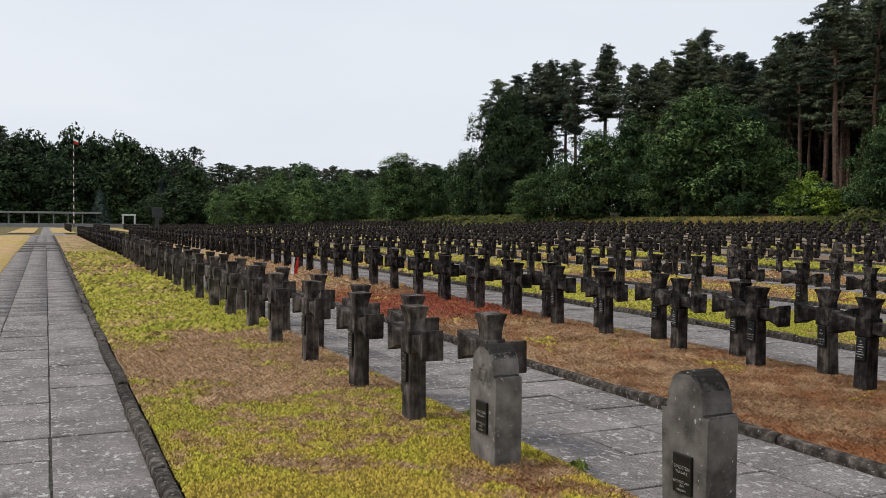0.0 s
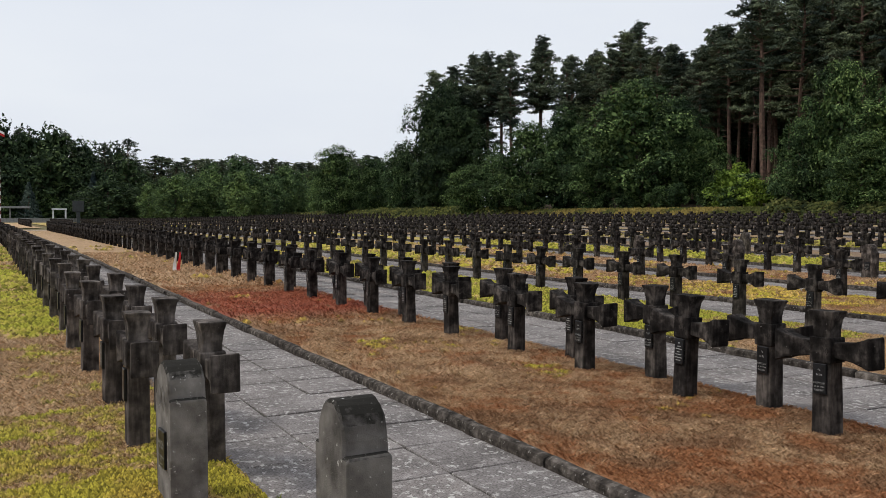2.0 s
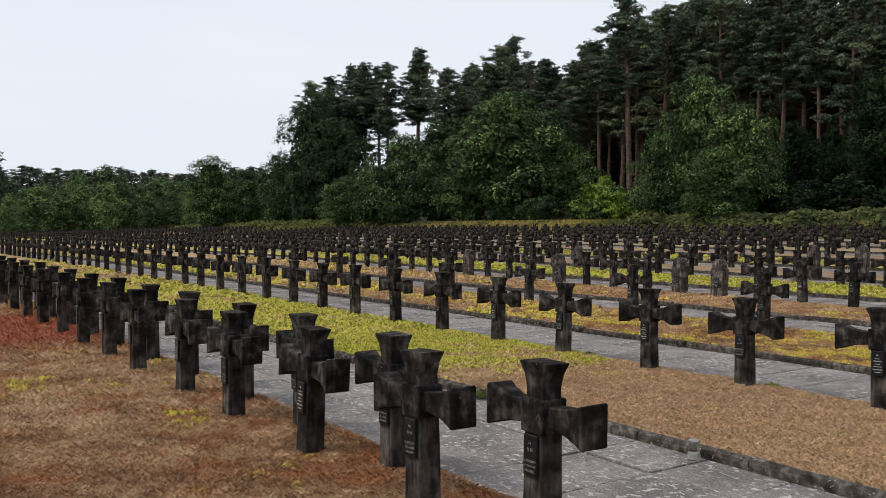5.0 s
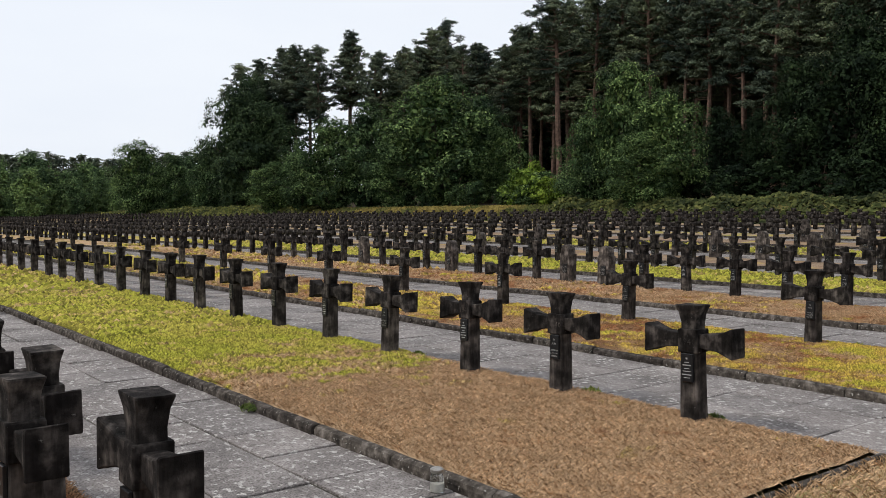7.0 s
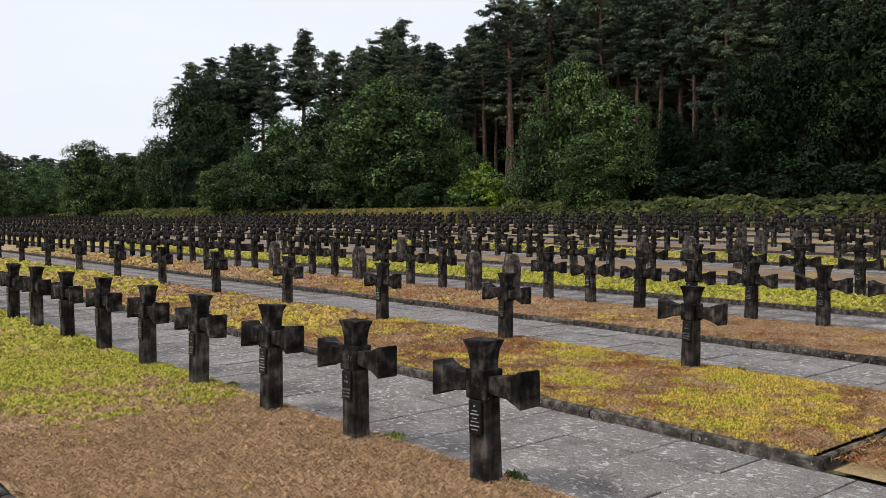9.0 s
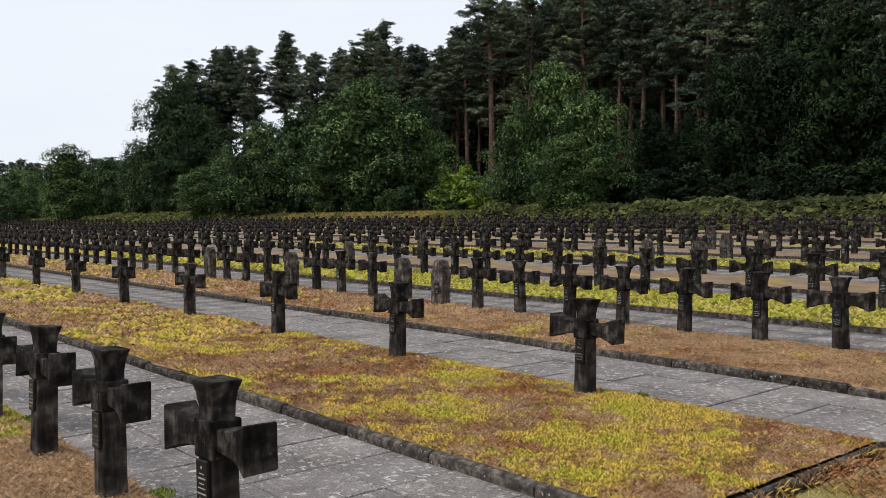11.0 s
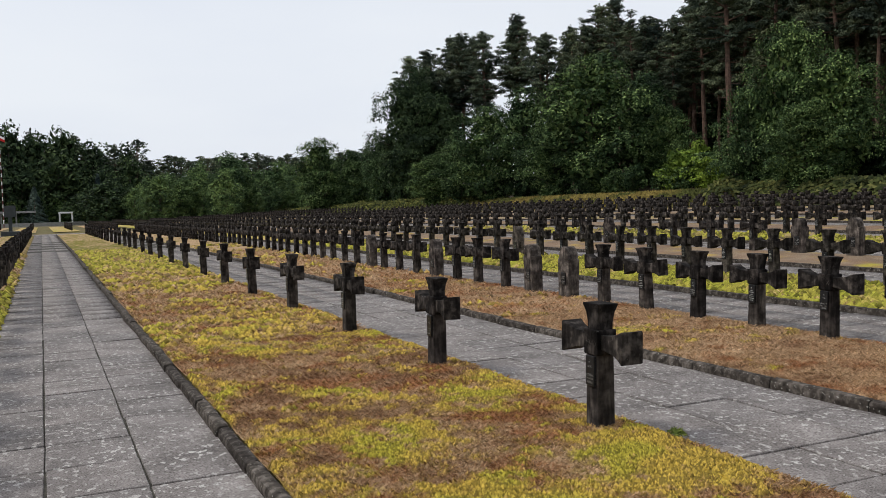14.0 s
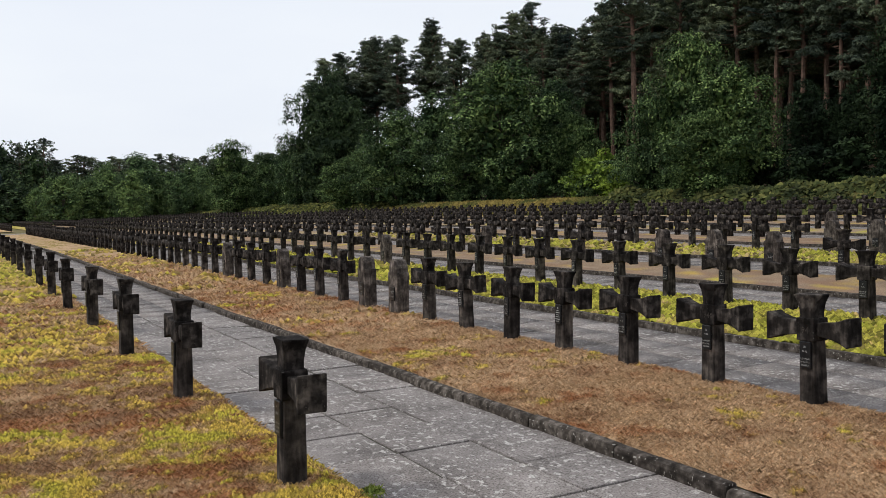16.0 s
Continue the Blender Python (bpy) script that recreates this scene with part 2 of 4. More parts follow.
gb.inputs["Transmission Weight"].default_value, gb.inputs["Base Color"].default_value = 1.0, (0.9, 0.93, 0.92, 1)
wax = plain("candle_wax", (0.6, 0.56, 0.5), 0.6, 0, 0.1, 20)


# ---- mesh helpers ----
def part(name, data, mat, parent=None, label=""):
    """Links a bmesh or mesh as one object, under a thing or a part."""
    me = data
    if isinstance(data, bmesh.types.BMesh):
        me = bpy.data.meshes.new(name)
        data.to_mesh(me)
        data.free()
    if mat and not me.materials:
        me.materials.append(mat)
    ob = new(name, me)
    ob.parent = parent
    if label:
        tagged(ob, label)
    return ob


def arrays_mesh(name, verts, quads, colours=None, tris=False):
    """A mesh from numpy arrays of corners and faces."""
    k = 3 if tris else 4
    me = bpy.data.meshes.new(name)
    me.vertices.add(len(verts))
    me.vertices.foreach_set("co", np.ascontiguousarray(verts, np.float32).ravel())
    me.loops.add(len(quads) * k)
    me.polygons.add(len(quads))
    me.loops.foreach_set("vertex_index", np.ascontiguousarray(quads, np.int32).ravel())
    me.polygons.foreach_set("loop_start", np.arange(0, len(quads) * k, k, dtype=np.int32))
    me.update(calc_edges=True)
    if colours is not None:
        a = me.attributes.new("kind_colour", "FLOAT_COLOR", "POINT")
        rgba = np.ones((len(verts), 4), np.float32)
        rgba[:, :3] = colours
        a.data.foreach_set("color", rgba.ravel())
    me.validate()
    return me


def box(bm, x0, x1, y0, y1, z0, z1, bevel=0.0):
    vs = [bm.verts.new((x, y, z)) for z in (z0, z1) for y in (y0, y1) for x in (x0, x1)]
    fs = [bm.faces.new([vs[i] for i in f]) for f in ((0, 2, 3, 1), (4, 5, 7, 6), (0, 1, 5, 4), (2, 6, 7, 3), (0, 4, 6, 2), (1, 3, 7, 5))]
    if bevel:
        edges = list({e for f in fs for e in f.edges})
        bmesh.ops.bevel(bm, geom=edges, offset=bevel, segments=1, affect="EDGES")
    return bm


def loft(bm, rings):
    """Closed rings of equal length, joined into a skin with both ends capped."""
    made = [[bm.verts.new(p) for p in r] for r in rings]
    n = len(made[0])
    for a, b in zip(made, made[1:]):
        for i in range(n):
            bm.faces.new((a[i], a[(i + 1) % n], b[(i + 1) % n], b[i]))
    bm.faces.new(made[0][::-1])
    bm.faces.new(made[-1])
    bmesh.ops.recalc_face_normals(bm, faces=bm.faces)
    return bm


def roughen(bm, amount, seed, scale=9):
    for v in bm.verts:
        d = noise.noise_vector(v.co * scale + Vector((seed * 7.1, seed * 3.3, 0)))
        v.co += d * amount
    return bm


def rect(cx, cy, hx, hy, z, cut=0.012):
    """A chamfered rectangle, eight corners."""
    c = cut
    pts = [(hx - c, -hy), (hx, -hy + c), (hx, hy - c), (hx - c, hy), (-hx + c, hy), (-hx, hy - c), (-hx, -hy + c), (-hx + c, -hy)]
    return [(cx + x, cy + y, z) for x, y in pts]


def text_mesh(name, lines, width, height):
    """Raised letters laid on a plane x = const that faces -x; the lines fill the given height."""
    total = []
    for i, (word, size, top) in enumerate(lines):
        cu = bpy.data.curves.new(name, "FONT")
        cu.body, cu.size, cu.align_x, cu.extrude, cu.resolution_u = word, size, "CENTER", 0.0, 1
        ob = bpy.data.objects.new(name, cu)
        scene.collection.objects.link(ob)
        dg = bpy.context.evaluated_depsgraph_get()
        me = bpy.data.meshes.new_from_object(ob.evaluated_get(dg))
        wid = max(v.co.x for v in me.vertices) - min(v.co.x for v in me.vertices)
        fit = min(1.0, width / wid)
        me.transform(Matrix(((0, 0, -1, 0), (-fit, 0, 0, 0), (0, 1, 0, top), (0, 0, 0, 1))))
        total.append(me)
        bpy.data.objects.remove(ob)
        bpy.data.curves.remove(cu)
    bm = bmesh.new()
    for me in total:
        bm.from_mesh(me)
        bpy.data.meshes.remove(me)
    out = bpy.data.meshes.new(name)
    bm.to_mesh(out)
    bm.free()
    out.materials.append(letter_mat)
    return out


# ---- ground sheet ----
def axis(lo, hi, fine_lo, fine_hi, step):
    mids = np.arange(fine_lo, fine_hi + step / 2, step)
    left = fine_lo - np.geomspace(step, fine_lo - lo, 18)[::-1]
    right = fine_hi + np.geomspace(step, hi - fine_hi, 18)
    return np.concatenate([left, mids, right])


gx, gy = axis(-1500, 1500, -30, 110, 1.0), axis(-1200, 2500, -20, 220, 2.0)
GX, GY = np.meshgrid(gx, gy)
bank = smooth(50, 51.5, GX) * (1 - smooth(57, 60, GX))
GZ = land(GX, GY) + (fbm(GX, GY, 0.6) - 0.5) * (0.02 + 0.5 * bank) - 0.03
nxg = len(gx)
idx = (np.arange(len(gy) - 1)[:, None] * nxg + np.arange(nxg - 1)[None, :]).ravel()
gquads = np.stack([idx, idx + 1, idx + nxg + 1, idx + nxg], 1)
t1 = fbm(GX, GY, 0.35, 1).ravel()[:, None]
t2 = vnoise(GX, GY, 0.9, 2).ravel()[:, None]
straw, lawn = np.array((0.2, 0.145, 0.075)), np.array((0.1, 0.105, 0.04))
gcol = straw * t1 + lawn * (1 - t1)
bk = bank.ravel()[:, None]
gcol = gcol * (1 - bk) + bk * (np.array((0.2, 0.155, 0.055)) * t2 + np.array((0.07, 0.08, 0.025)) * (1 - t2))
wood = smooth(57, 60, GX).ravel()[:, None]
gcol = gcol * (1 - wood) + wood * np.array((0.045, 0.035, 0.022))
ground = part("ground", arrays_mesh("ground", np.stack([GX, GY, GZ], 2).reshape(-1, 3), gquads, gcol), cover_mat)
tagged(ground, "dry straw-coloured lawn rising to a grassy wooded bank", "ground", kind="structure")

# ---- beds with stonecrop, moss and dry grass ----
# per bed: (y, share of lime stonecrop, share of rust) along its length
COVER = {
    -1: [(3, .4, .3), (40, .4, .3)],
    0: [(3, .8, .5), (5, .75, .4), (7.4, .62, .1), (8.6, .12, 0), (11.5, .1, 0), (13, .8, 0), (22, .8, 0), (26, .25, 0), (38, .5, 0), (60, .3, .1)],
    1: [(3, -.4, .75), (6, -.3, .7), (8, -.05, .5), (10, .0, .45), (12, -.1, .6), (14, -.2, 1.0), (17, -.2, .95), (20, -.1, .4), (30, -.1, .2), (60, .1, .2)],
    2: [(3, -.4, .1), (6, -.1, .05), (7.6, .3, 0), (9.2, .85, 0), (19, .85, 0), (26, .4, .1), (40, .3, .2), (60, .5, .1)],
    3: [(3, .34, .75), (4.6, .62, .6), (6, .5, .62), (8, .34, .72), (11, .36, .62), (18, .25, .5), (26, .5, .1), (45, .7, 0), (60, .5, .1)],
    4: [(3, -.1, .45), (10, .0, .4), (15, .1, .6), (22, .1, .4), (40, .3, .2)],
    5: [(3, .95, 0), (25, .9, 0), (40, .7, .1)],
    6: [(3, .15, .7), (40, .1, .6)],
    7: [(3, .8, 0), (25, .6, 0), (45, .2, .1)],
    8: [(3, .15, .7), (40, .1, .6)],
    9: [(3, .6, 0), (40, .2, 0)],
    10: [(3, .15, .7), (40, .1, .6)],
    11: [(3, .3, .1), (40, .1, .2)],
}
LIME, YELLOW, GREEN = np.array((0.42, 0.36, 0.05)), np.array((0.56, 0.34, 0.08)), np.array((0.2, 0.22, 0.04))
RUST, STRAW, BROWN, RED = np.array((0.36, 0.165, 0.08)), np.array((0.6, 0.405, 0.25)), np.array((0.29, 0.165, 0.095)), np.array((0.36, 0.09, 0.06))


def cover(k, x, y):
    """Share of stonecrop and colour of what grows at a place of bed k."""
    c = np.array(COVER[k])
    y = y + {0: 1.0, 1: 0.95, 2: 0.25, 3: 0.15}.get(k, 0.0)
    lime, rust = np.interp(y, c[:, 0], c[:, 1]), np.interp(y, c[:, 0], c[:, 2])
    if k == 0:                                          # worn rusty patch round the first stones
        patch = np.exp(-(((x - 2.0) / .4) ** 2 + ((y - 5.0) / .8) ** 2))
        lime, rust = lime - .5 * patch, rust + .4 * patch
    a, b = fbm(x, y, 1.6, 0), fbm(x, y, 2.6, 2)
    d, e = fbm(x, y, 6.0, 1), fbm(x, y * .8, 13.0, 3)
    s = smooth(0.30, 0.74, lime + (a - 0.5) * 1.5 + (d - 0.5) * 1.0 + (e - 0.5) * 0.9)[..., None]
    r = smooth(0.30, 0.85, rust + (b - 0.5) * 1.1 + (e - 0.5) * 0.9)[..., None]
    warm = smooth(0.35, 0.65, vnoise(x, y, 3.1, 3))[..., None]
    mid = 1 - 2 * np.abs(s - 0.5)
    red = (np.clip(rust - 0.75, 0, 0.25) * 4)[..., None]
    dry = STRAW * (1 - 0.35 * d[..., None]) * (1 - r) + r * ((RUST * warm + BROWN * (1 - warm)) * (1 - 0.75 * red) + RED * 0.75 * red)
    crop = LIME * (0.45 + 0.55 * warm) + (YELLOW * (0.4 + rust[..., None]) + GREEN * np.clip(0.6 - rust[..., None], 0, 1)) * (1 - warm) * 0.55
    fresh = np.clip(1 - 4 * rust, 0, 1)[..., None]
    crop = crop * (1 - 0.6 * fresh) + 0.6 * fresh * (np.array((0.27, 0.3, 0.04)) * warm + np.array((0.36, 0.34, 0.06)) * (1 - warm))
    col = dry * (1 - s) + crop * s
    col = col * (1 - 0.3 * mid) + 0.3 * mid * YELLOW * 0.8
    if k > 5:                                           # worn grey-brown turf of the further beds
        col = col * (1 - 0.6 * (1 - s)) + 0.6 * (1 - s) * np.array((0.15, 0.135, 0.115))
    return s[..., 0], col


def bed_height(k, x, y):
    e = np.minimum(x - kerb_x(k), kerb_x(k) + bed_w(k) - x)
    return land(x, y) + BED_H * smooth(-0.02, 0.14, e) + 0.035 * (fbm(x, y, 3.0, 1) - 0.5)


beds = []
for k in BEDS:
    x0, x1 = kerb_x(k) + 0.09, kerb_x(k) + bed_w(k)
    near = 0 <= k <= 4
    xs = np.linspace(x0, x1, 36 if near else 10)
    ys = np.concatenate([np.arange(south(k) + 0.1, 18, 0.07), np.arange(18, NORTH + 0.3, 0.4)]) if near else np.arange(south(k) + 0.1, NORTH + 0.3, 0.35)
    X, Y = np.meshgrid(xs, ys)
    share, col = cover(k, X, Y)
    Z = bed_height(k, X, Y) + (0.02 * share * vnoise(X, Y, 22, 3) if near else 0)
    Z[:, -1] -= 0.05
    n = len(xs)
    i = (np.arange(len(ys) - 1)[:, None] * n + np.arange(n - 1)[None, :]).ravel()
    # near beds darken under stonecrop: shade of the gaps between cushions, in the colour
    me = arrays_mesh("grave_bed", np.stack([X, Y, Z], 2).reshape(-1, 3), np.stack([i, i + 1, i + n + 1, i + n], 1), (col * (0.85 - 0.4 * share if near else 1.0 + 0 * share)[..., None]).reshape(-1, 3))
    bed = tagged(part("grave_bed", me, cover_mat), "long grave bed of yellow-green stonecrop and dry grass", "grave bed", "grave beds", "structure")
    beds.append(bed)

# grass strips between the bed ends and the walk
for k in range(0, 6):
    xs, ys = np.linspace(kerb_x(k), kerb_x(k) + bed_w(k), 14), np.arange(0.5, south(k) + 0.05, 0.16)
    X, Y = np.meshgrid(xs, ys)
    g = fbm(X, Y, 1.3, 2)[..., None]
    col = STRAW * .75 * g + np.array((.2, .2, .06)) * (1 - g)
    i = (np.arange(len(ys) - 1)[:, None] * 14 + np.arange(13)[None, :]).ravel()
    me = arrays_mesh("grass_strip", np.stack([X, Y, land(X, Y) + .012 + .03 * fbm(X, Y, 3, 1)], 2).reshape(-1, 3), np.stack([i, i + 1, i + 15, i + 14], 1), col.reshape(-1, 3))
    tagged(part("grass_strip", me, cover_mat), "strip of dry grass beside the bed ends", "grass", "grass strips", "structure")

# second field of beds beyond the cross path
for k in range(-1, 12):
    x0, x1 = kerb_x(k), kerb_x(k) + bed_w(k)
    xs, ys = np.linspace(x0, x1, 5), np.arange(104, 176, 1.0)
    X, Y = np.meshgrid(xs, ys)
    _, col = cover(k, X, Y - 80)
    i = (np.arange(len(ys) - 1)[:, None] * 5 + np.arange(4)[None, :]).ravel()
    me = arrays_mesh("grave_bed", np.stack([X, Y, land(X, Y) + 0.06], 2).reshape(-1, 3), np.stack([i, i + 1, i + 6, i + 5], 1), col.reshape(-1, 3))
    tagged(part("grave_bed", me, cover_mat), "far grave bed of dry grass and stonecrop", "grave bed", "far grave beds", "structure")


def scatter(k, y0, y1, per_m2, rng):
    n = int((y1 - y0) * (bed_w(k) - 0.1) * per_m2)
    return kerb_x(k) + 0.1 + rng.rand(n) * (bed_w(k) - 0.1), y0 + rng.rand(n) * (y1 - y0)


def rosettes(k, bands):
    """Low cushions of stonecrop: each a ring of six fleshy leaves round a raised middle."""
    rng = np.random.RandomState(40 + k)
    V, F, C = [], [], []
    base = 0
    for y0, y1, per, size in bands:
        x, y = scatter(k, y0, y1, per, rng)
        s, col = cover(k, x, y)
        keep = rng.rand(len(x)) < np.clip(s * 1.1, 0.0, 1)
        x, y, col = x[keep], y[keep], col[keep]
        m = len(x)
        z = bed_height(k, x, y)
        r = size * (0.6 + 0.8 * rng.rand(m))
        a0 = rng.rand(m) * 6.28
        up = r * (0.5 + 0.7 * rng.rand(m))
        vs = np.zeros((m, 7, 3))
        vs[:, 0] = np.stack([x, y, z + up + 0.012], 1)
        for j in range(6):
            a = a0 + j * 1.047
            rr = r * (0.55 + 0.75 * rng.rand(m))
            vs[:, 1 + j] = np.stack([x + rr * np.cos(a), y + rr * np.sin(a), z + up * (0.35 if j % 2 else 0.75) * rng.rand(m) - 0.004], 1)
        b = base + np.arange(m)[:, None] * 7
        for j in range(6):
            F.append(np.concatenate([b, b + 1 + j, b + 1 + (j + 1) % 6], 1))
        tone = (0.36 + 1.2 * rng.rand(m))[:, None, None]
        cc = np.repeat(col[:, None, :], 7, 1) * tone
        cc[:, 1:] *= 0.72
        V.append(vs.reshape(-1, 3)), C.append(cc.reshape(-1, 3))
        base += m * 7
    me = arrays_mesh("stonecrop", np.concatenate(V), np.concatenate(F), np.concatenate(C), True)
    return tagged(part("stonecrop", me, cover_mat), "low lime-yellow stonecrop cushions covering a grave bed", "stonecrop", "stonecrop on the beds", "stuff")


def blades(k, bands):
    """Short dead grass: thin bent blades, two triangles each."""
    rng = np.random.RandomState(80 + k)
    V, F, C = [], [], []
    base = 0
    for y0, y1, per, ln, wid in bands:
        x, y = scatter(k, y0, y1, per, rng)
        s, col = cover(k, x, y)
        keep = rng.rand(len(x)) < np.clip(1.05 - s * 0.95, 0, 1)
        x, y, col = x[keep], y[keep], col[keep]
        m = len(x)
        z = bed_height(k, x, y)
        a, l, w = rng.rand(m) * 6.28, ln * (0.4 + rng.rand(m)), wid * (0.6 + 0.8 * rng.rand(m))
        lean = 0.5 + 1.2 * rng.rand(m)
        dx, dy = np.cos(a) * l * lean, np.sin(a) * l * lean
        px, py = -np.sin(a) * w, np.cos(a) * w
        vs = np.zeros((m, 4, 3))
        vs[:, 0] = np.stack([x - px, y - py, z - 0.005], 1)
        vs[:, 1] = np.stack([x + px, y + py, z - 0.005], 1)
        vs[:, 2] = np.stack([x + dx * 0.5 + px * 0.8, y + dy * 0.5 + py * 0.8, z + l * 0.55], 1)
        vs[:, 3] = np.stack([x + dx, y + dy, z + l * 0.75], 1)
        b = base + np.arange(m)[:, None] * 4
        F += [np.concatenate([b, b + 1, b + 2], 1), np.concatenate([b, b + 2, b + 3], 1)]
        cc = np.repeat((col * (0.5 + 1.05 * rng.rand(m))[:, None])[:, None, :], 4, 1)
        V.append(vs.reshape(-1, 3)), C.append(cc.reshape(-1, 3))
        base += m * 4
    me = arrays_mesh("dry_grass", np.concatenate(V), np.concatenate(F), np.concatenate(C), True)
    return tagged(part("dry_grass", me, cover_mat), "short dead straw and rust-brown grass on a grave bed", "grass", "dry grass on the beds", "stuff")


for k in range(5):
    rosettes(k, [(south(k) + 0.1, 7, 4200, 0.0145), (7, 11, 2000, 0.02), (11, 18, 600, 0.04), (18, 40, 130, 0.07)])
    blades(k, [(.7, south(k), 2200, 0.045, .0022), (south(k) + 0.1, 7, 7000, 0.027, .0012), (7, 11, 3000, 0.032, .0019), (11, 18, 800, 0.045, .0045), (18, 34, 260, 0.06, .009)])
rosettes(5, [(south(5) + 0.1, 18, 350, 0.05), (18, 40, 100, 0.08)])
rosettes(7, [(south(7) + 0.1, 18, 200, 0.06), (18, 40, 70, 0.09)])

# ---- crosses ----

def cross_parts(seed):
    """Post, crossbar with flared arms, flared head block; the face with the plaque looks to -x."""
    post = bmesh.new()
    loft(post, [rect(0, 0, 0.07, 0.077, -0.12, .007), rect(0, 0, 0.068, 0.075, 0.02, .007), rect(0, 0, 0.066, 0.071, 0.25, .007), rect(0, 0, 0.064, 0.068, 0.505, .007)])
    roughen(post, 0.004, seed)
    bar = bmesh.new()
    rings = []
    arm = [(0.36, .08, .477, .68), (0.352, .083, .473, .684), (0.30, .069, .492, .663), (0.22, .056, .514, .64), (0.09, .05, .528, .628)]
    for y, hx, zl, zh in [(-a, b, c, d) for a, b, c, d in arm] + arm[::-1]:
        c = 0.006
        rings.append([(hx - c, y, zl), (hx, y, zl + c), (hx, y, zh - c), (hx - c, y, zh), (-hx + c, y, zh), (-hx, y, zh - c), (-hx, y, zl + c), (-hx + c, y, zl)])
    loft(bar, rings)
    roughen(bar, 0.005, seed + 3)
    boss = bmesh.new()
    loft(boss, [rect(0, 0, 0.074, 0.078, 0.493, .006), rect(0, 0, 0.077, 0.081, 0.5, .006), rect(0, 0, 0.077, 0.081, 0.652, .006), rect(0, 0, 0.074, 0.077, 0.66, .006)])
    roughen(boss, 0.003, seed + 5)
    top = bmesh.new()
    loft(top, [rect(0, 0, 0.058, 0.064, 0.652, .006), rect(0, 0, 0.058, 0.065, 0.71, .006), rect(0, 0, 0.064, 0.078, 0.775, .006), rect(0, 0, 0.077, 0.1, 0.826, .006), rect(0, 0, 0.076, 0.099, 0.834, .006)])
    roughen(top, 0.005, seed + 8)
    return post, bar, boss, top


def meshed(name, bm, mat, size=1.0):
    me = bpy.data.meshes.new(name)
    bm.to_mesh(me)
    bm.free()
    me.transform(Matrix.Scale(size, 4))
    me.materials.append(mat)
    return me


GROW = 1.06


plaque_bm = bmesh.new()
box(plaque_bm, -0.084, -0.066, -0.05, 0.05, 0.285, 0.485, 0.003)
plaque_mesh = meshed("plaque", plaque_bm, plaque_mat, GROW)
unknown_text = text_mesh("inscription", [("N N", 0.024, 0.405), ("ROZSTRZELANY", 0.018, 0.352), ("20 06 1940", 0.018, 0.328), ("PALMIRY", 0.018, 0.304), ("/u", 0.026, 0.44)], 0.088, 0.2)
year_text = text_mesh("year", [("1940", 0.07, 0.548)], 0.13, 0.1)
year_text.materials.clear()
year_text.materials.append(post_mat)


def named_lines():
    """A plaque whose small lines cannot be read: bars of their size."""
    bm = bmesh.new()
    for z, w, h in ((0.452, .014, .012), (0.424, .042, .005), (0.404, .066, .0075), (0.38, .04, .005), (0.36, .066, .005), (0.336, .076, .007), (0.314, .05, .005)):
        box(bm, -0.0856, -0.0838, -w / 2, w / 2, z - h / 2, z + h / 2)
    return meshed("inscription", bm, letter_mat, GROW)


named_text = named_lines()
for v in unknown_text.vertices:
    v.co.x -= 0.0845
for v in year_text.vertices:
    v.co.x -= 0.0775

unknown_text.transform(Matrix.Scale(GROW, 4))
year_text.transform(Matrix.Scale(GROW, 4))

templates = []
for seed in range(6):                                   # four dark kinds, two paler ones for the first bed
    tone = "dark weathered" if seed < 4 else "pale grey-brown"
    mats = (post_mat, cross_mat, cross_mat, cross_mat) if seed < 4 else (grey_post_mat, grey_cross_mat, grey_cross_mat, grey_cross_mat)
    root = tagged(new("grave_cross"), tone + " concrete grave cross with flared arms and black plaque", "grave cross", "grave crosses in rows")
    ms = [meshed(nm, bm, mt, GROW) for nm, bm, mt in zip(("post", "crossbar", "boss", "head_block"), cross_parts(seed * 11), mats)]
    for nm, me in zip(("post", "crossbar", "boss", "head_block"), ms):
        part(nm, me, None, root)
    p = part("plaque", plaque_mesh, None, root, "small black enamel name plaque")
    tagged(part("inscription", unknown_text if seed in (0, 1, 4) else named_text, None, p), "small white lettering", kind="stuff")
    part("year", year_text, None, root)
    templates.append(root)


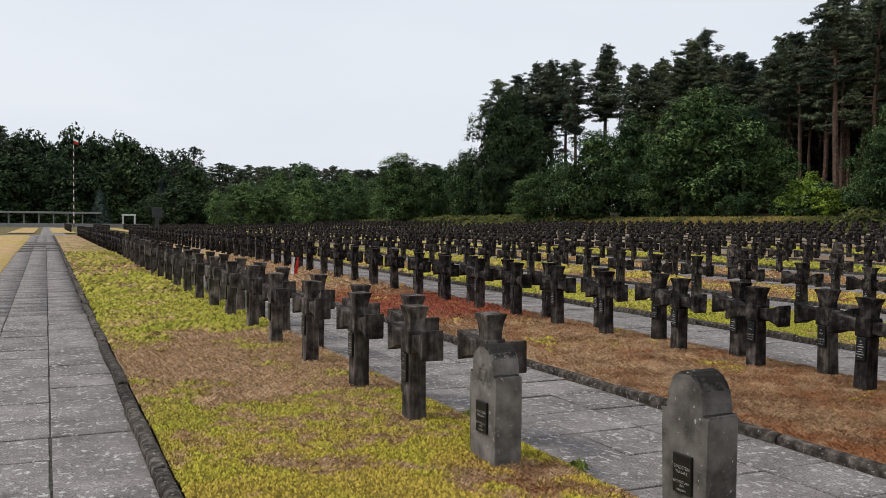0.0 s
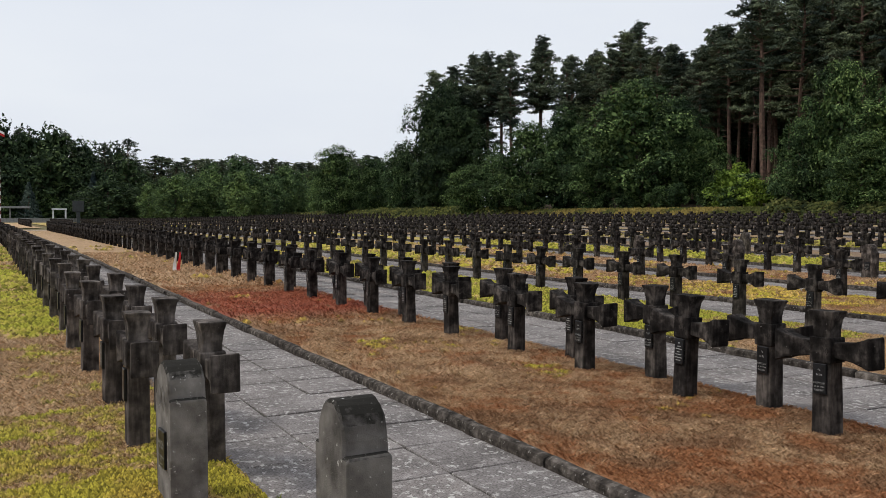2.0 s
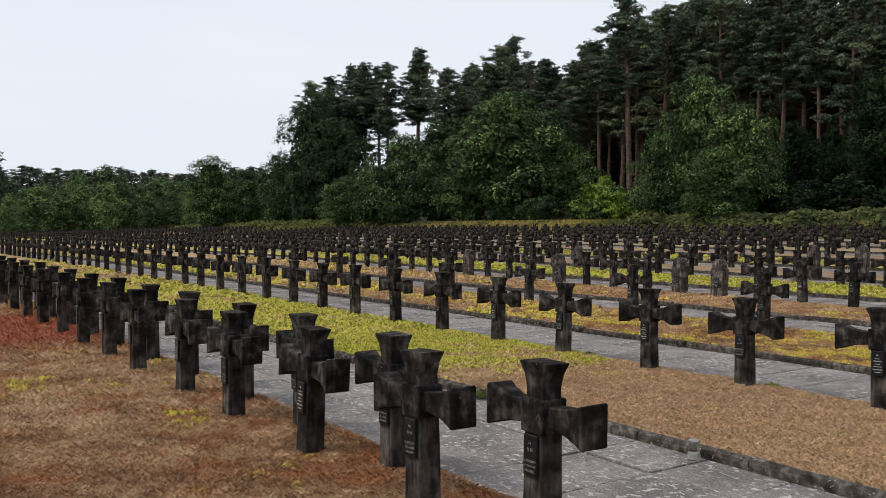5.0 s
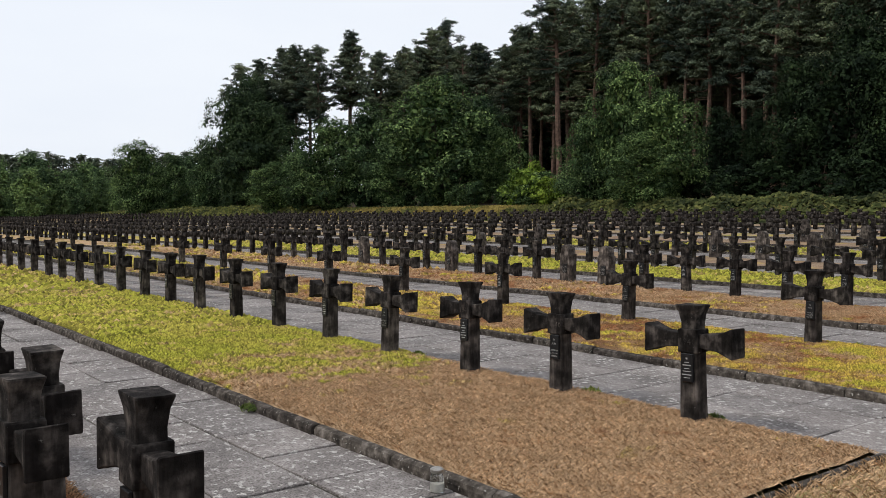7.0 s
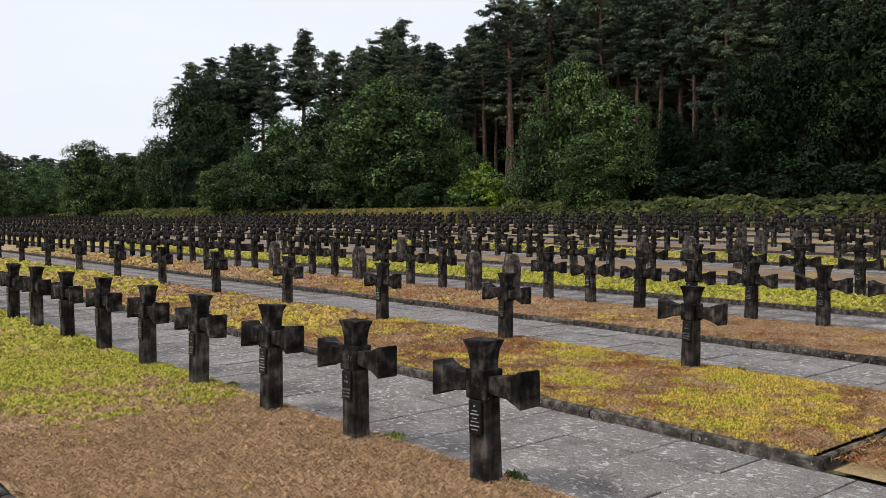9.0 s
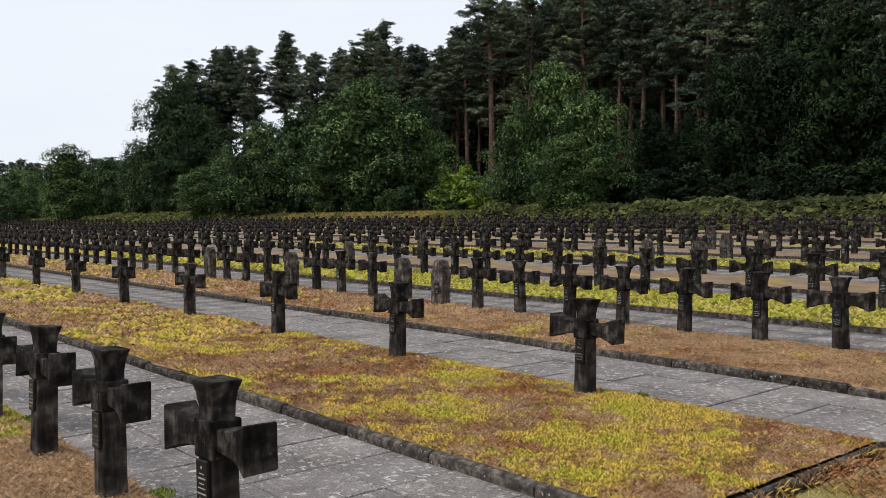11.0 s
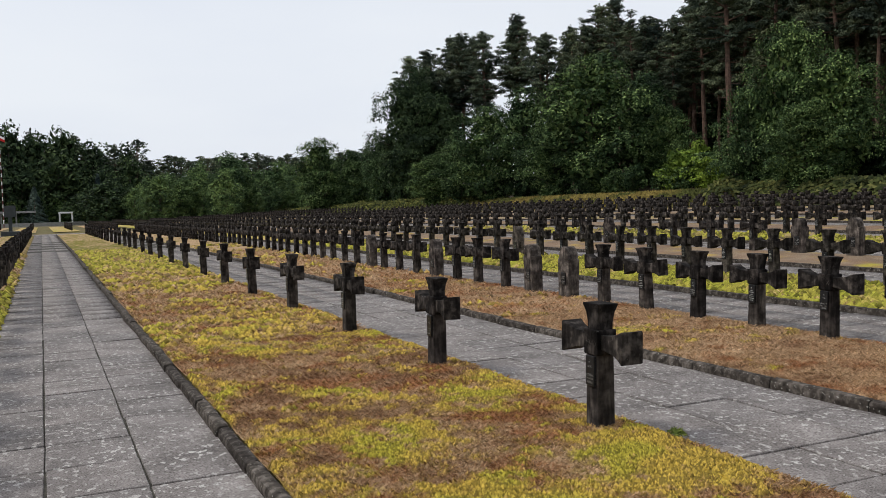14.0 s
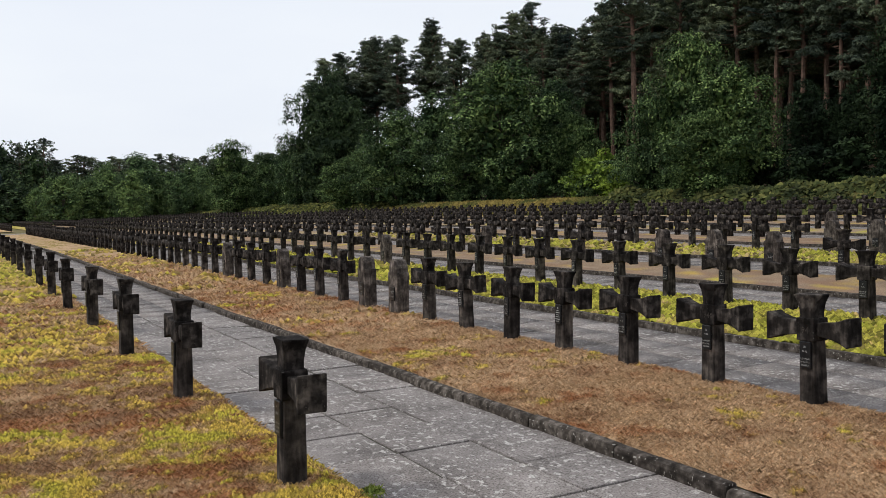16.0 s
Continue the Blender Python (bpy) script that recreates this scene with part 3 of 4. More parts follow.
def headstone(seed, mat, tone):
    """Upright slab with rounded head between two shoulders; plaque on the -x face."""
    root = tagged(new("headstone"), tone + " concrete headstone with rounded top and black plaque", "headstone", "round-topped headstones")
    bm = bmesh.new()
    prof = [(-.175, -.12), (.175, -.12), (.185, .3), (.192, .61), (.188, .622), (.15, .626)]
    prof += [(.146 * math.cos(a), .676 + .146 * math.sin(a)) for a in [radians(d) for d in (0, 22, 40, 58, 75, 90, 105, 122, 140, 158, 180)]]
    prof += [(-.15, .626), (-.188, .622), (-.192, .61), (-.185, .3)]
    rings = []
    for x, s in ((-.1, .97), (-.088, 1.0), (.088, 1.0), (.1, .97)):
        rings.append([(x, y * s, 0.3 + (z - 0.3) * s) for y, z in prof])
    loft(bm, rings)
    roughen(bm, 0.009, seed, 14)
    bmesh.ops.scale(bm, vec=(.96, .92, .93 if seed < 5 else 1.0), verts=bm.verts)
    part("slab", bm, mat, root)
    bm = bmesh.new()
    box(bm, -.108, -.09, -.07, .07, .20, .40, .003)
    pl = part("plaque", bm, plaque_mat, root, "small black enamel name plaque")
    tx = text_mesh("inscription", [("GOLDSTEIN", .026, .325), ("TRAGARZ", .02, .302), ("ROZSTRZELANY", .018, .254), ("1940", .02, .234), ("PALMIRY", .018, .212)], .12, .2)
    for v in tx.vertices:
        v.co.x -= .109
    tagged(part("inscription", tx, None, pl), "small white lettering", kind="stuff")
    bm = bmesh.new()                                   # faint six-pointed star in relief
    for turn in (0, 180):
        pts = [(.07 * math.sin(radians(a + turn)), .60 + .07 * math.cos(radians(a + turn))) for a in (0, 120, 240)]
        for (ya, za), (yb, zb) in zip(pts, pts[1:] + pts[:1]):
            d = Vector((0, yb - ya, zb - za)).normalized()
            q = Vector((0, -d.z, d.y)) * .004
            a, b = Vector((-.0935, ya, za - .03)), Vector((-.0935, yb, zb - .03))
            bm.faces.new([bm.verts.new(v) for v in (a - q, b - q, b + q, a + q)])
    bmesh.ops.solidify(bm, geom=bm.faces[:], thickness=.006)
    part("star", bm, mat, root)
    return root


stones = [headstone(2, head_mat, "grey"), headstone(9, head_mat, "grey"), headstone(15, grey_cross_mat, "dark streaked")]
lone = [True]

# row positions: bed -> list of (x from the kerb, the first crosses one by one, then a step)
ROWS = {0: [(2.01, (5.88, 7.27, 8.88, 10.4), 1.53), (2.34, (5.25, 6.75, 8.15, 9.85), 1.5)],
        1: [(2.13, (4.0, 5.43, 6.8, 8.1, 9.58, 10.87, 12.1), 1.37), (2.44, (3.34, 4.79, 6.13, 7.42, 8.86), 1.37)],
        2: [(2.41, (3.98, 5.38, 6.62, 8.02, 9.36, 10.72), 1.31)], 3: [(2.42, (5.47, 8.32, 11.02, 13.95), 2.8)],
        4: [(2.06, (3.98, 5.02, 6.07, 7.2, 8.27), 1.04)], 5: [(2.05, (3.9,), 1.15)], 6: [(2.05, (3.3,), 1.5)], 7: [(2.1, (3.8,), 1.15)],
        8: [(2.1, (3.6,), 1.25)], 9: [(2.1, (3.8,), 1.15)], 10: [(2.1, (3.6,), 1.2)], 11: [(2.1, (3.6,), 1.2)]}
STONE_AT = {4: (8, 9, 13, 17), 5: (15,), 6: (6, 7, 8, 13), 7: (3, 8, 9), 8: (5, 11), 9: (7,), 10: (4, 10)}
REACH = {0: 34, 1: 36, 2: 33, 3: 45, 4: 28, 5: 30, 6: 26, 7: 22, 8: 18}

rng = random.Random(5)
far_crosses, far_stones = [], []


def place(thing, x, y, first):
    m = pose(x, y, float(land(x, y)) + 0.05 + rng.uniform(-0.012, 0.012), rng.gauss(0, 0.8), rng.gauss(0, 0.8), rng.gauss(0, 1.8))
    if first:
        thing.matrix_basis = m
        return thing
    return copy_thing(thing, m)


used = set()
for k, rows in ROWS.items():
    for r, (dx, first, step) in enumerate(rows):
        i, y = 0, first[0]
        while y < NORTH - 1:
            x = kerb_x(k) + dx + rng.gauss(0, 0.012)
            yy = y + (0 if i < len(first) else rng.gauss(0, 0.025))
            is_stone = r == 0 and i in STONE_AT.get(k, ())
            if y < REACH.get(k, 0):
                if is_stone:
                    place(stones[2], x, yy, lone.pop() if lone else False)
                else:
                    w = rng.randrange(4) if k else 4 + rng.randrange(2)
                    place(templates[w], x, yy, w not in used)
                    used.add(w)
            else:
                (far_stones if is_stone else far_crosses).append((x, yy))
            i += 1
            y = first[i] if i < len(first) else y + step
for n, (x, y) in enumerate(((2.05, 4.58), (2.43, 3.09))):
    place(stones[n], x, y, True)
for k in range(0, 12):                                  # second field
    for y in np.arange(106, 172, 1.35):
        if not (k < 4 and (y > 150 or y < 112)):
            far_crosses.append((kerb_x(k) + 2.1, float(y)))


def far_mesh(places):
    """Crosses too far to tell apart, joined: post, flared bar and flared head each."""
    V, F = [], []
    blocks = [(.07, .07, .08, .08, 0, .5), (.063, .066, .20, .08, .50, .65), (.066, .08, .08, .11, .65, .83)]
    for x, y in places:
        z = float(land(x, y)) + 0.05 + rng.uniform(-.03, .03)
        a, tilt = rng.gauss(0, .03), rng.gauss(0, .012)
        shapes = []
        for hx0, hx1, hy0, hy1, z0, z1 in (blocks[0], blocks[2]):
            shapes.append([(-hx0, -hy0, z0), (hx0, -hy0, z0), (hx0, hy0, z0), (-hx0, hy0, z0), (-hx1, -hy1, z1), (hx1, -hy1, z1), (hx1, hy1, z1), (-hx1, hy1, z1)])
        for s in (-1, 1):
            shapes.append([(-.063, 0, .5), (.063, 0, .5), (.08, s * .37, .477), (-.08, s * .37, .477), (-.063, 0, .645), (.063, 0, .645), (.08, s * .37, .684), (-.08, s * .37, .684)])
        for pts in shapes:
            b = len(V)
            for px, py, pz in pts:
                V.append((x + px + tilt * pz, y + py + a * pz, z + pz * 1.05))
            F += [(b, b + 3, b + 2, b + 1), (b + 4, b + 5, b + 6, b + 7), (b, b + 1, b + 5, b + 4), (b + 1, b + 2, b + 6, b + 5), (b + 2, b + 3, b + 7, b + 6), (b + 3, b, b + 4, b + 7)]
    return arrays_mesh("far_crosses", np.array(V), np.array(F))


tagged(part("far_crosses", far_mesh(far_crosses), cross_mat), "many distant rows of dark concrete grave crosses", "grave crosses", kind="stuff")
for x, y in far_stones:
    place(stones[2], x, y, False)

# ---- trees ----
def cards(P, N, size, rng, long=1.0):
    """Small leaf-shaped faces at points P, facing about N."""
    m = len(P)
    N = N + rng.normal(0, 0.33, (m, 3))
    N /= np.linalg.norm(N, axis=1)[:, None] + 1e-9
    A = np.cross(N, rng.normal(0, 1, (m, 3)))
    A /= np.linalg.norm(A, axis=1)[:, None] + 1e-9
    B = np.cross(N, A)
    s = (size * (0.6 + 0.8 * rng.rand(m)))[:, None]
    vs = np.stack([P - A * s * long, P - B * s * 0.55 + N * s * 0.15, P + A * s * long, P + B * s * 0.55 + N * s * 0.15], 1)
    b = np.arange(m)[:, None] * 4
    return vs.reshape(-1, 3), np.concatenate([b, b + 1, b + 2, b + 3], 1)


def tube(bm, pts, radii, sides=7):
    rings = []
    for i, (p, r) in enumerate(zip(pts, radii)):
        d = (Vector(pts[min(i + 1, len(pts) - 1)]) - Vector(pts[max(i - 1, 0)])).normalized()
        u = d.orthogonal().normalized()
        v = d.cross(u)
        rings.append([Vector(p) + (u * math.cos(6.2832 * j / sides) + v * math.sin(6.2832 * j / sides)) * r for j in range(sides)])
    made = [[bm.verts.new(q) for q in ring] for ring in rings]
    for a, b in zip(made, made[1:]):
        for j in range(sides):
            bm.faces.new((a[j], a[(j + 1) % sides], b[(j + 1) % sides], b[j]))
    bm.faces.new(made[-1])


def broadleaf(seed, leaves, leaf, slim=1.0, low=0.08):
    """A tree one metre high: trunk, limbs, and a crown of leafy boughs of unequal size."""
    rng = np.random.RandomState(seed)
    bm = bmesh.new()
    tube(bm, [(0, 0, -.03), (.004, .003, .2), (-.006, .004, .45), (.004, -.004, .8)], [.026, .02, .014, .004])
    P, N = [], []
    boughs = 26
    for i in range(boughs):
        h = low + (0.98 - low) * ((i + rng.rand()) / boughs) ** 0.85
        prof = math.sin(min(1.0, (h - low + 0.10) / 0.50) * 1.45) * (1 - max(0, (h - 0.45) / 0.6) ** 1.7)
        a = i * 2.4 + rng.rand() * 0.9
        R = 0.33 * slim * max(prof, 0.1) * (0.66 + 0.5 * rng.rand())
        r = (0.075 + 0.085 * rng.rand()) * (0.55 + 0.6 * max(prof, 0.2)) * (0.8 + .2 * slim)
        c = np.array((math.cos(a) * R, math.sin(a) * R, min(h, 0.97)))
        if i % 2 == 0:
            z0 = max(0.1, c[2] - 0.22)
            tube(bm, [(0, 0, z0), tuple(c * (.5, .5, 1) + (0, 0, -.06)), tuple(c)], [.009, .006, .002], 4)
        n = int(leaves / boughs * (r / 0.1) ** 2)
        d = rng.normal(0, 1, (n, 3))
        d /= np.linalg.norm(d, axis=1)[:, None]
        d[:, 2] = np.where(d[:, 2] < -0.3, -d[:, 2], d[:, 2])
        rad = r * (0.72 + 0.36 * rng.rand(n) ** 0.5) * (1 + 0.36 * np.sin(d[:, 0] * 7 + i) * np.sin(d[:, 1] * 6 + 2 * i))
        P.append(c + d * rad[:, None] * (1.12, 1.12, 0.8))
        N.append(d + (0, 0, 0.15))
    m = int(leaves * .3)                               # leaves within the crown
    h, a, q = low + (.9 - low) * rng.rand(m), rng.rand(m) * 6.28, rng.rand(m) ** .5
    wide = .25 * slim * np.sin(np.clip((h - low + .1) / .5, 0, 1) * 1.45) * (1 - np.clip((h - .45) / .6, 0, 1) ** 1.7)
    P.append(np.stack([np.cos(a) * wide * q, np.sin(a) * wide * q, h], 1))
    N.append(rng.normal(0, 1, (m, 3)))
    size = np.concatenate([np.full(len(p), leaf) for p in P[:-1]] + [np.full(m, leaf * 2.4)])
    V, F = cards(np.concatenate(P), np.concatenate(N), size, rng)
    return meshed("trunk", bm, oak_bark), V, F


def pine(seed, count, crown=0.5, wide=0.13, needle=.005):
    """A Scots pine one metre high: bare bent trunk, ragged boughs of unequal length with pads of needles."""
    rng = np.random.RandomState(seed)
    bm = bmesh.new()
    bend = np.cumsum(rng.normal(0, .007, (5, 2)), 0)
    spine = [(0, 0, -.03)] + [(bend[i, 0], bend[i, 1], .22 * (i + 1)) for i in range(4)] + [(bend[4, 0], bend[4, 1], .985)]
    tube(bm, spine, [.0135, .0115, .0095, .0075, .0045, .001], 7)
    heights = [p[2] for p in spine]
    axis_at = lambda h: np.array([np.interp(h, heights, [p[0] for p in spine]), np.interp(h, heights, [p[1] for p in spine]), h])
    P, N = [], []
    boughs = 40
    for i in range(boughs):
        u = (i + rng.rand() * .9) / boughs
        h = 1 - crown + crown * u * .97
        L = wide * (1 - u ** 1.8 * .84) * (.35 + .75 * rng.rand()) * min(1, .6 + 2 * u)
        a = i * 2.4 + rng.rand() * 1.4
        root = axis_at(h)
        tip = root + np.array((math.cos(a) * L, math.sin(a) * L, L * (-.12 + .75 * u + .2 * rng.rand())))
        mid = root * .5 + tip * .5 + (0, 0, -.006)
        tube(bm, [tuple(root), tuple(mid), tuple(tip)], [.0036, .0024, .0007], 4)
        for j in range(4 + int(L * 34)):
            f = .3 + .75 * rng.rand()
            c = root * (1 - f) + tip * f + rng.normal(0, .010, 3) + (0, 0, .004)
            size = (.012 + .022 * rng.rand()) * (1.1 - .35 * u)
            n = max(6, int(count * (size / .024) ** 2 / 230))
            d = rng.normal(0, 1, (n, 3))
            d /= np.linalg.norm(d, axis=1)[:, None]
            d[:, 2] = np.abs(d[:, 2]) - .25
            P.append(c + d * np.array((1.15, 1.15, .7)) * size * (.45 + .6 * rng.rand(n, 1)))
            N.append(d * (.8, .8, .8) + (0, 0, .45))
    for j in range(7):                                  # leading shoots
        c = axis_at(.93 + .06 * rng.rand()) + rng.normal(0, .007, 3)
        n = int(count / 260)
        P.append(c + rng.normal(0, 1, (n, 3)) * (.007, .007, .014))
        N.append(rng.normal(0, 1, (n, 3)) + (0, 0, .4))
    for j in range(14 if count > 3000 else 0):          # dead stubs on the bare trunk
        h, a = .3 + .3 * rng.rand(), rng.rand() * 6.28
        o = axis_at(h)
        q = np.array((math.cos(a), math.sin(a), 0)) * (.03 + .03 * rng.rand())
        tube(bm, [tuple(o), tuple(o + q * .6 + (0, 0, -.003)), tuple(o + q + (0, 0, .002))], [.002, .0014, .0005], 3)
    V, F = cards(np.concatenate(P), np.concatenate(N), needle, rng, 2.2)
    return meshed("trunk", bm, bark), V, F


def spruce(seed, count):
    rng = np.random.RandomState(seed)
    bm = bmesh.new()
    tube(bm, [(0, 0, -.03), (0, 0, .5), (0, 0, .99)], [.02, .012, .002])
    u = rng.rand(count) ** 1.3
    h = .04 + .94 * u
    a = rng.rand(count) * 6.28
    R = (.26 * (1 - u) + .015) * (.6 + .4 * rng.rand(count) ** .5) * (1 + .18 * np.sin(a * 5 + h * 60))
    P = np.stack([np.cos(a) * R, np.sin(a) * R, h - R * .18], 1)
    N = np.stack([np.cos(a), np.sin(a), .7 + 0 * a], 1)
    V, F = cards(P, N, .02, rng, 1.3)
    return meshed("trunk", bm, bark), V, F


KINDS = {
    "oak": [broadleaf(s, 12000, .0092, 1.0, .0) for s in (1, 2, 3, 8)],
    "far_oak": [broadleaf(s, 1250, .0235, 1.0, .03) for s in (11, 12, 13)],
    "birch": [broadleaf(s, 2400, .015, .72, .02) for s in (4, 5)],
    "shrub": [broadleaf(s, 1000, .034, 1.35, .0) for s in (6, 7)],
    "pine": [pine(s, 15000, c, w, .0036) for s, c, w in ((21, .5, .19), (22, .42, .17), (23, .62, .21), (24, .48, .15), (28, .56, .18))],
    "far_pine": [pine(s, 3600, c, w, .0072) for s, c, w in ((25, .5, .19), (26, .55, .2), (27, .65, .21))],
    "spruce": [spruce(31, 3000)],
}
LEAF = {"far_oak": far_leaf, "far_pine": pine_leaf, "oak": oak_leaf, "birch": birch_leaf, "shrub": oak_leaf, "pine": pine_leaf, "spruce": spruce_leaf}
NAMES = {"far_oak": ("broadleaf_tree", "dark green broadleaf tree in the distant wood", "tree", "broadleaf trees of the far wood"),
         "far_pine": ("pine_tree", "dark distant pine standing in the wood", "tree", "pines deep in the wood"),
         "oak": ("oak_tree", "dark green broadleaf tree with a dense rounded crown", "tree", "broadleaf trees along the bank"),
         "birch": ("birch_tree", "light green young birch at the wood's edge", "tree", "young birches"),
         "shrub": ("shrub", "leafy green shrub at the foot of the wood", "shrub", "shrubs along the bank"),
         "pine": ("pine_tree", "tall dark Scots pine with a bare reddish trunk", "tree", "pines of the wood"),
         "spruce": ("spruce_tree", "grey-green conical spruce before the dark wood", "tree", "spruces")}
crown_cache = {}


def tree(kind, x, y, height, spread=1.0, which=None, leafmat=None, label=None, sink=0.0):
    w = rng.randrange(len(KINDS[kind])) if which is None else which % len(KINDS[kind])
    trunk_me, V, F = KINDS[kind][w]
    mat = leafmat or LEAF[kind]
    key = (kind, w, mat.name)
    if key not in crown_cache:
        me = arrays_mesh("crown", V, F)
        me.materials.append(mat)
        crown_cache[key] = me
    name, lab, cat, grp = NAMES[kind]
    root = tagged(new(name), label or lab, cat, grp)
    part("trunk", trunk_me, None, root)
    part("crown", crown_cache[key], None, root)
    root.matrix_basis = Matrix.LocRotScale((x, y, float(land(x, y)) - 0.05 - sink), Euler((0, 0, rng.uniform(0, 6.28))), (height * spread, height * spread, height))
    return root


def polar(bearing, dist, ox=7.41, oy=0.02):
    b = radians(bearing)
    return ox + dist * math.sin(b), oy + dist * math.cos(b)


# edge of the right-hand wood: bearing, distance, height, spread
for b, d, h, s, w in ((36.7, 85, 12.6, 1.12, 0), (39.8, 89, 10.4, 0.95, 3), (34.3, 86, 7.6, 1.1, 2), (32.3, 90, 10.6, 1.0, 3), (30.0, 92, 9.6, 1.1, 1), (28.2, 96, 6.6, 1.2, 0),
                      (26.4, 100, 6.0, 1.2, 2), (18.4, 138, 11.4, 0.95, 1), (20.6, 136, 8.8, 0.95, 0), (22.6, 128, 10.2, 0.8, 2), (24.2, 122, 8.4, 0.8, 1), (41.2, 84, 7.0, 1.0, 0),
                      (48.6, 64, 10.6, .72, 1), (51.2, 62, 8.2, .95, 2), (46.6, 65, 6.6, .95, 0), (49.6, 60, 5.2, 1.2, 1)):
    tree("oak", *polar(b, d), h, s, w)
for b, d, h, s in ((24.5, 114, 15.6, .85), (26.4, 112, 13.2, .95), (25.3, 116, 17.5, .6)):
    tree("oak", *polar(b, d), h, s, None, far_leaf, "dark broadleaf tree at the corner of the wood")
# right-hand wood edge: its shade is in the leaf material
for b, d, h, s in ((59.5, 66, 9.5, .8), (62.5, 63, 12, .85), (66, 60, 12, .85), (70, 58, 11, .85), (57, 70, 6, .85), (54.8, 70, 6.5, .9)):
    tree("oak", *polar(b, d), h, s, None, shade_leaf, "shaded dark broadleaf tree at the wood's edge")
for b, d, h, s in ((42.3, 74, 3.3, 1.0), (44.0, 72, 2.5, 1.0), (43.2, 78, 3.6, .8)):
    tree("shrub", *polar(b, d), h, s, None, bright_leaf, "bright yellow-green shrub at the foot of the wood")
for i in range(40):
    b = 17 + i * 1.4 + rng.uniform(-.5, .5)
    x = 56.5 + rng.uniform(-.5, 2.5)
    y = 0.02 + (x - 7.41) / math.tan(radians(b))
    if y < 150:
        # right-hand shrubs take the leaf colour with shade in it
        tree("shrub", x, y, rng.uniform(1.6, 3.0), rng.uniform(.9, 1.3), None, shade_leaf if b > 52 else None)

# pines on the slope behind: slope of the skyline by bearing
SKY_B = (25, 27, 28.5, 30.2, 31.5, 33, 35, 36, 37.7, 39.3, 41, 42, 43.5, 45, 50, 75)
SKY_E = (.165, .178, .182, .196, .195, .174, .178, .196, .216, .195, .201, .222, .217, .245, .28, .28)
for b in np.arange(25.2, 75, .95):
    d = 122 - (b - 25) * 1.4
    for ring, dd in enumerate((0, 6, 13, 22)):
        if b < 33.5 and (ring > 1 or ring == 1 and (b > 28 or rng.random() < .5)):
            continue
        bb = b + rng.uniform(-.4, .4) + .4 * ring
        dist = d + dd + rng.uniform(-2.5, 2.5)
        x, y = polar(bb, dist)
        top = 1.7 + float(np.interp(bb, SKY_B, SKY_E)) * dist * (rng.uniform(.9, 1.0) if ring == 0 else rng.uniform(.78, .96))
        open_stand = 28 < b < 33.5
        tree("pine" if ring < 2 else "far_pine", x, y, (top - float(land(x, y))) * (1.05 if b < 37 else 1.0), rng.uniform(.9, 1.1) if open_stand else rng.uniform(.9, 1.2) * (1.15 if b < 28 else 1), rng.choice((1, 3)) if open_stand else None)
x, y = polar(37.7, 112)
tree("pine", x, y, 25.8 - float(land(x, y)), 1.25, 2)
x, y = polar(44.9, 84)
tree("pine", x, y, 23.5 - float(land(x, y)), 1.2, 1)
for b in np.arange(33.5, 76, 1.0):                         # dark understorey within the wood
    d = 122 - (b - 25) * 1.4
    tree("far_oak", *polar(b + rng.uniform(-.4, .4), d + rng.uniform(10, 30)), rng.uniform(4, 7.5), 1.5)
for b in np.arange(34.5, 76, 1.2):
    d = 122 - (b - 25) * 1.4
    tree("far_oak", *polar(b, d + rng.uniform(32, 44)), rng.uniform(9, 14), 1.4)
for i in range(16):
    tree("far_pine", 70 + rng.uniform(0, 30), -30 + 2.4 * i, rng.uniform(17, 22), 1.4)
for i in range(8):
    tree("far_oak", 60 + rng.uniform(0, 4), -35 + 5.5 * i, rng.uniform(10, 14), 1.1)

# birches and low wood towards the far end, ridge of pines behind
for i in range(46):
    b = 6.8 + i * .36 + rng.uniform(-.25, .25)
    tree("birch", *polar(b, rng.uniform(146, 176)), rng.uniform(5.2, 9.8), rng.uniform(.8, 1.2))
for i in range(44):
    tree("far_oak", *polar(4 + i * .5, rng.uniform(186, 205)), rng.uniform(6, 9), 1.5)
tree("birch", *polar(12.5, 165), 12.0, 1.1)
tree("birch", *polar(13.1, 168), 10.6, 1.1)
for i in range(56):
    b = 5 + i * .4
    tree("far_pine", *polar(b, rng.uniform(255, 285)), rng.uniform(15, 17.5), rng.uniform(1.6, 2.2))

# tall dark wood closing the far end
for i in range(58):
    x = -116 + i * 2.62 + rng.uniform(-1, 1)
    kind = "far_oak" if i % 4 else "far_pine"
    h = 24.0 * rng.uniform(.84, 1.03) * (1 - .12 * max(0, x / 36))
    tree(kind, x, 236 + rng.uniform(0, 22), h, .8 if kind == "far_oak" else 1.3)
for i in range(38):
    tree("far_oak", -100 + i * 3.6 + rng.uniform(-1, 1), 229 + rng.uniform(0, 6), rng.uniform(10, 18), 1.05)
for i in range(46):
    tree("shrub", -100 + i * 3.4 + rng.uniform(-1, 1), 226 + rng.uniform(0, 3), rng.uniform(3, 6), 1.1)
tree("far_oak", 31.0, 214, 14.5, .95, 1)
tree("spruce", 10.8, 216, 9.0, 1.2)
tree("spruce", 24.0, 214, 11.5, .9)
tree("far_pine", 35, 240, 20.5, 1.4)
for i in range(18):                                     # behind the walk
    tree("far_pine" if i % 2 else "far_oak", -80 + i * 9 + rng.uniform(-2, 2), -70 + rng.uniform(-8, 8), rng.uniform(14, 20), 1.1)


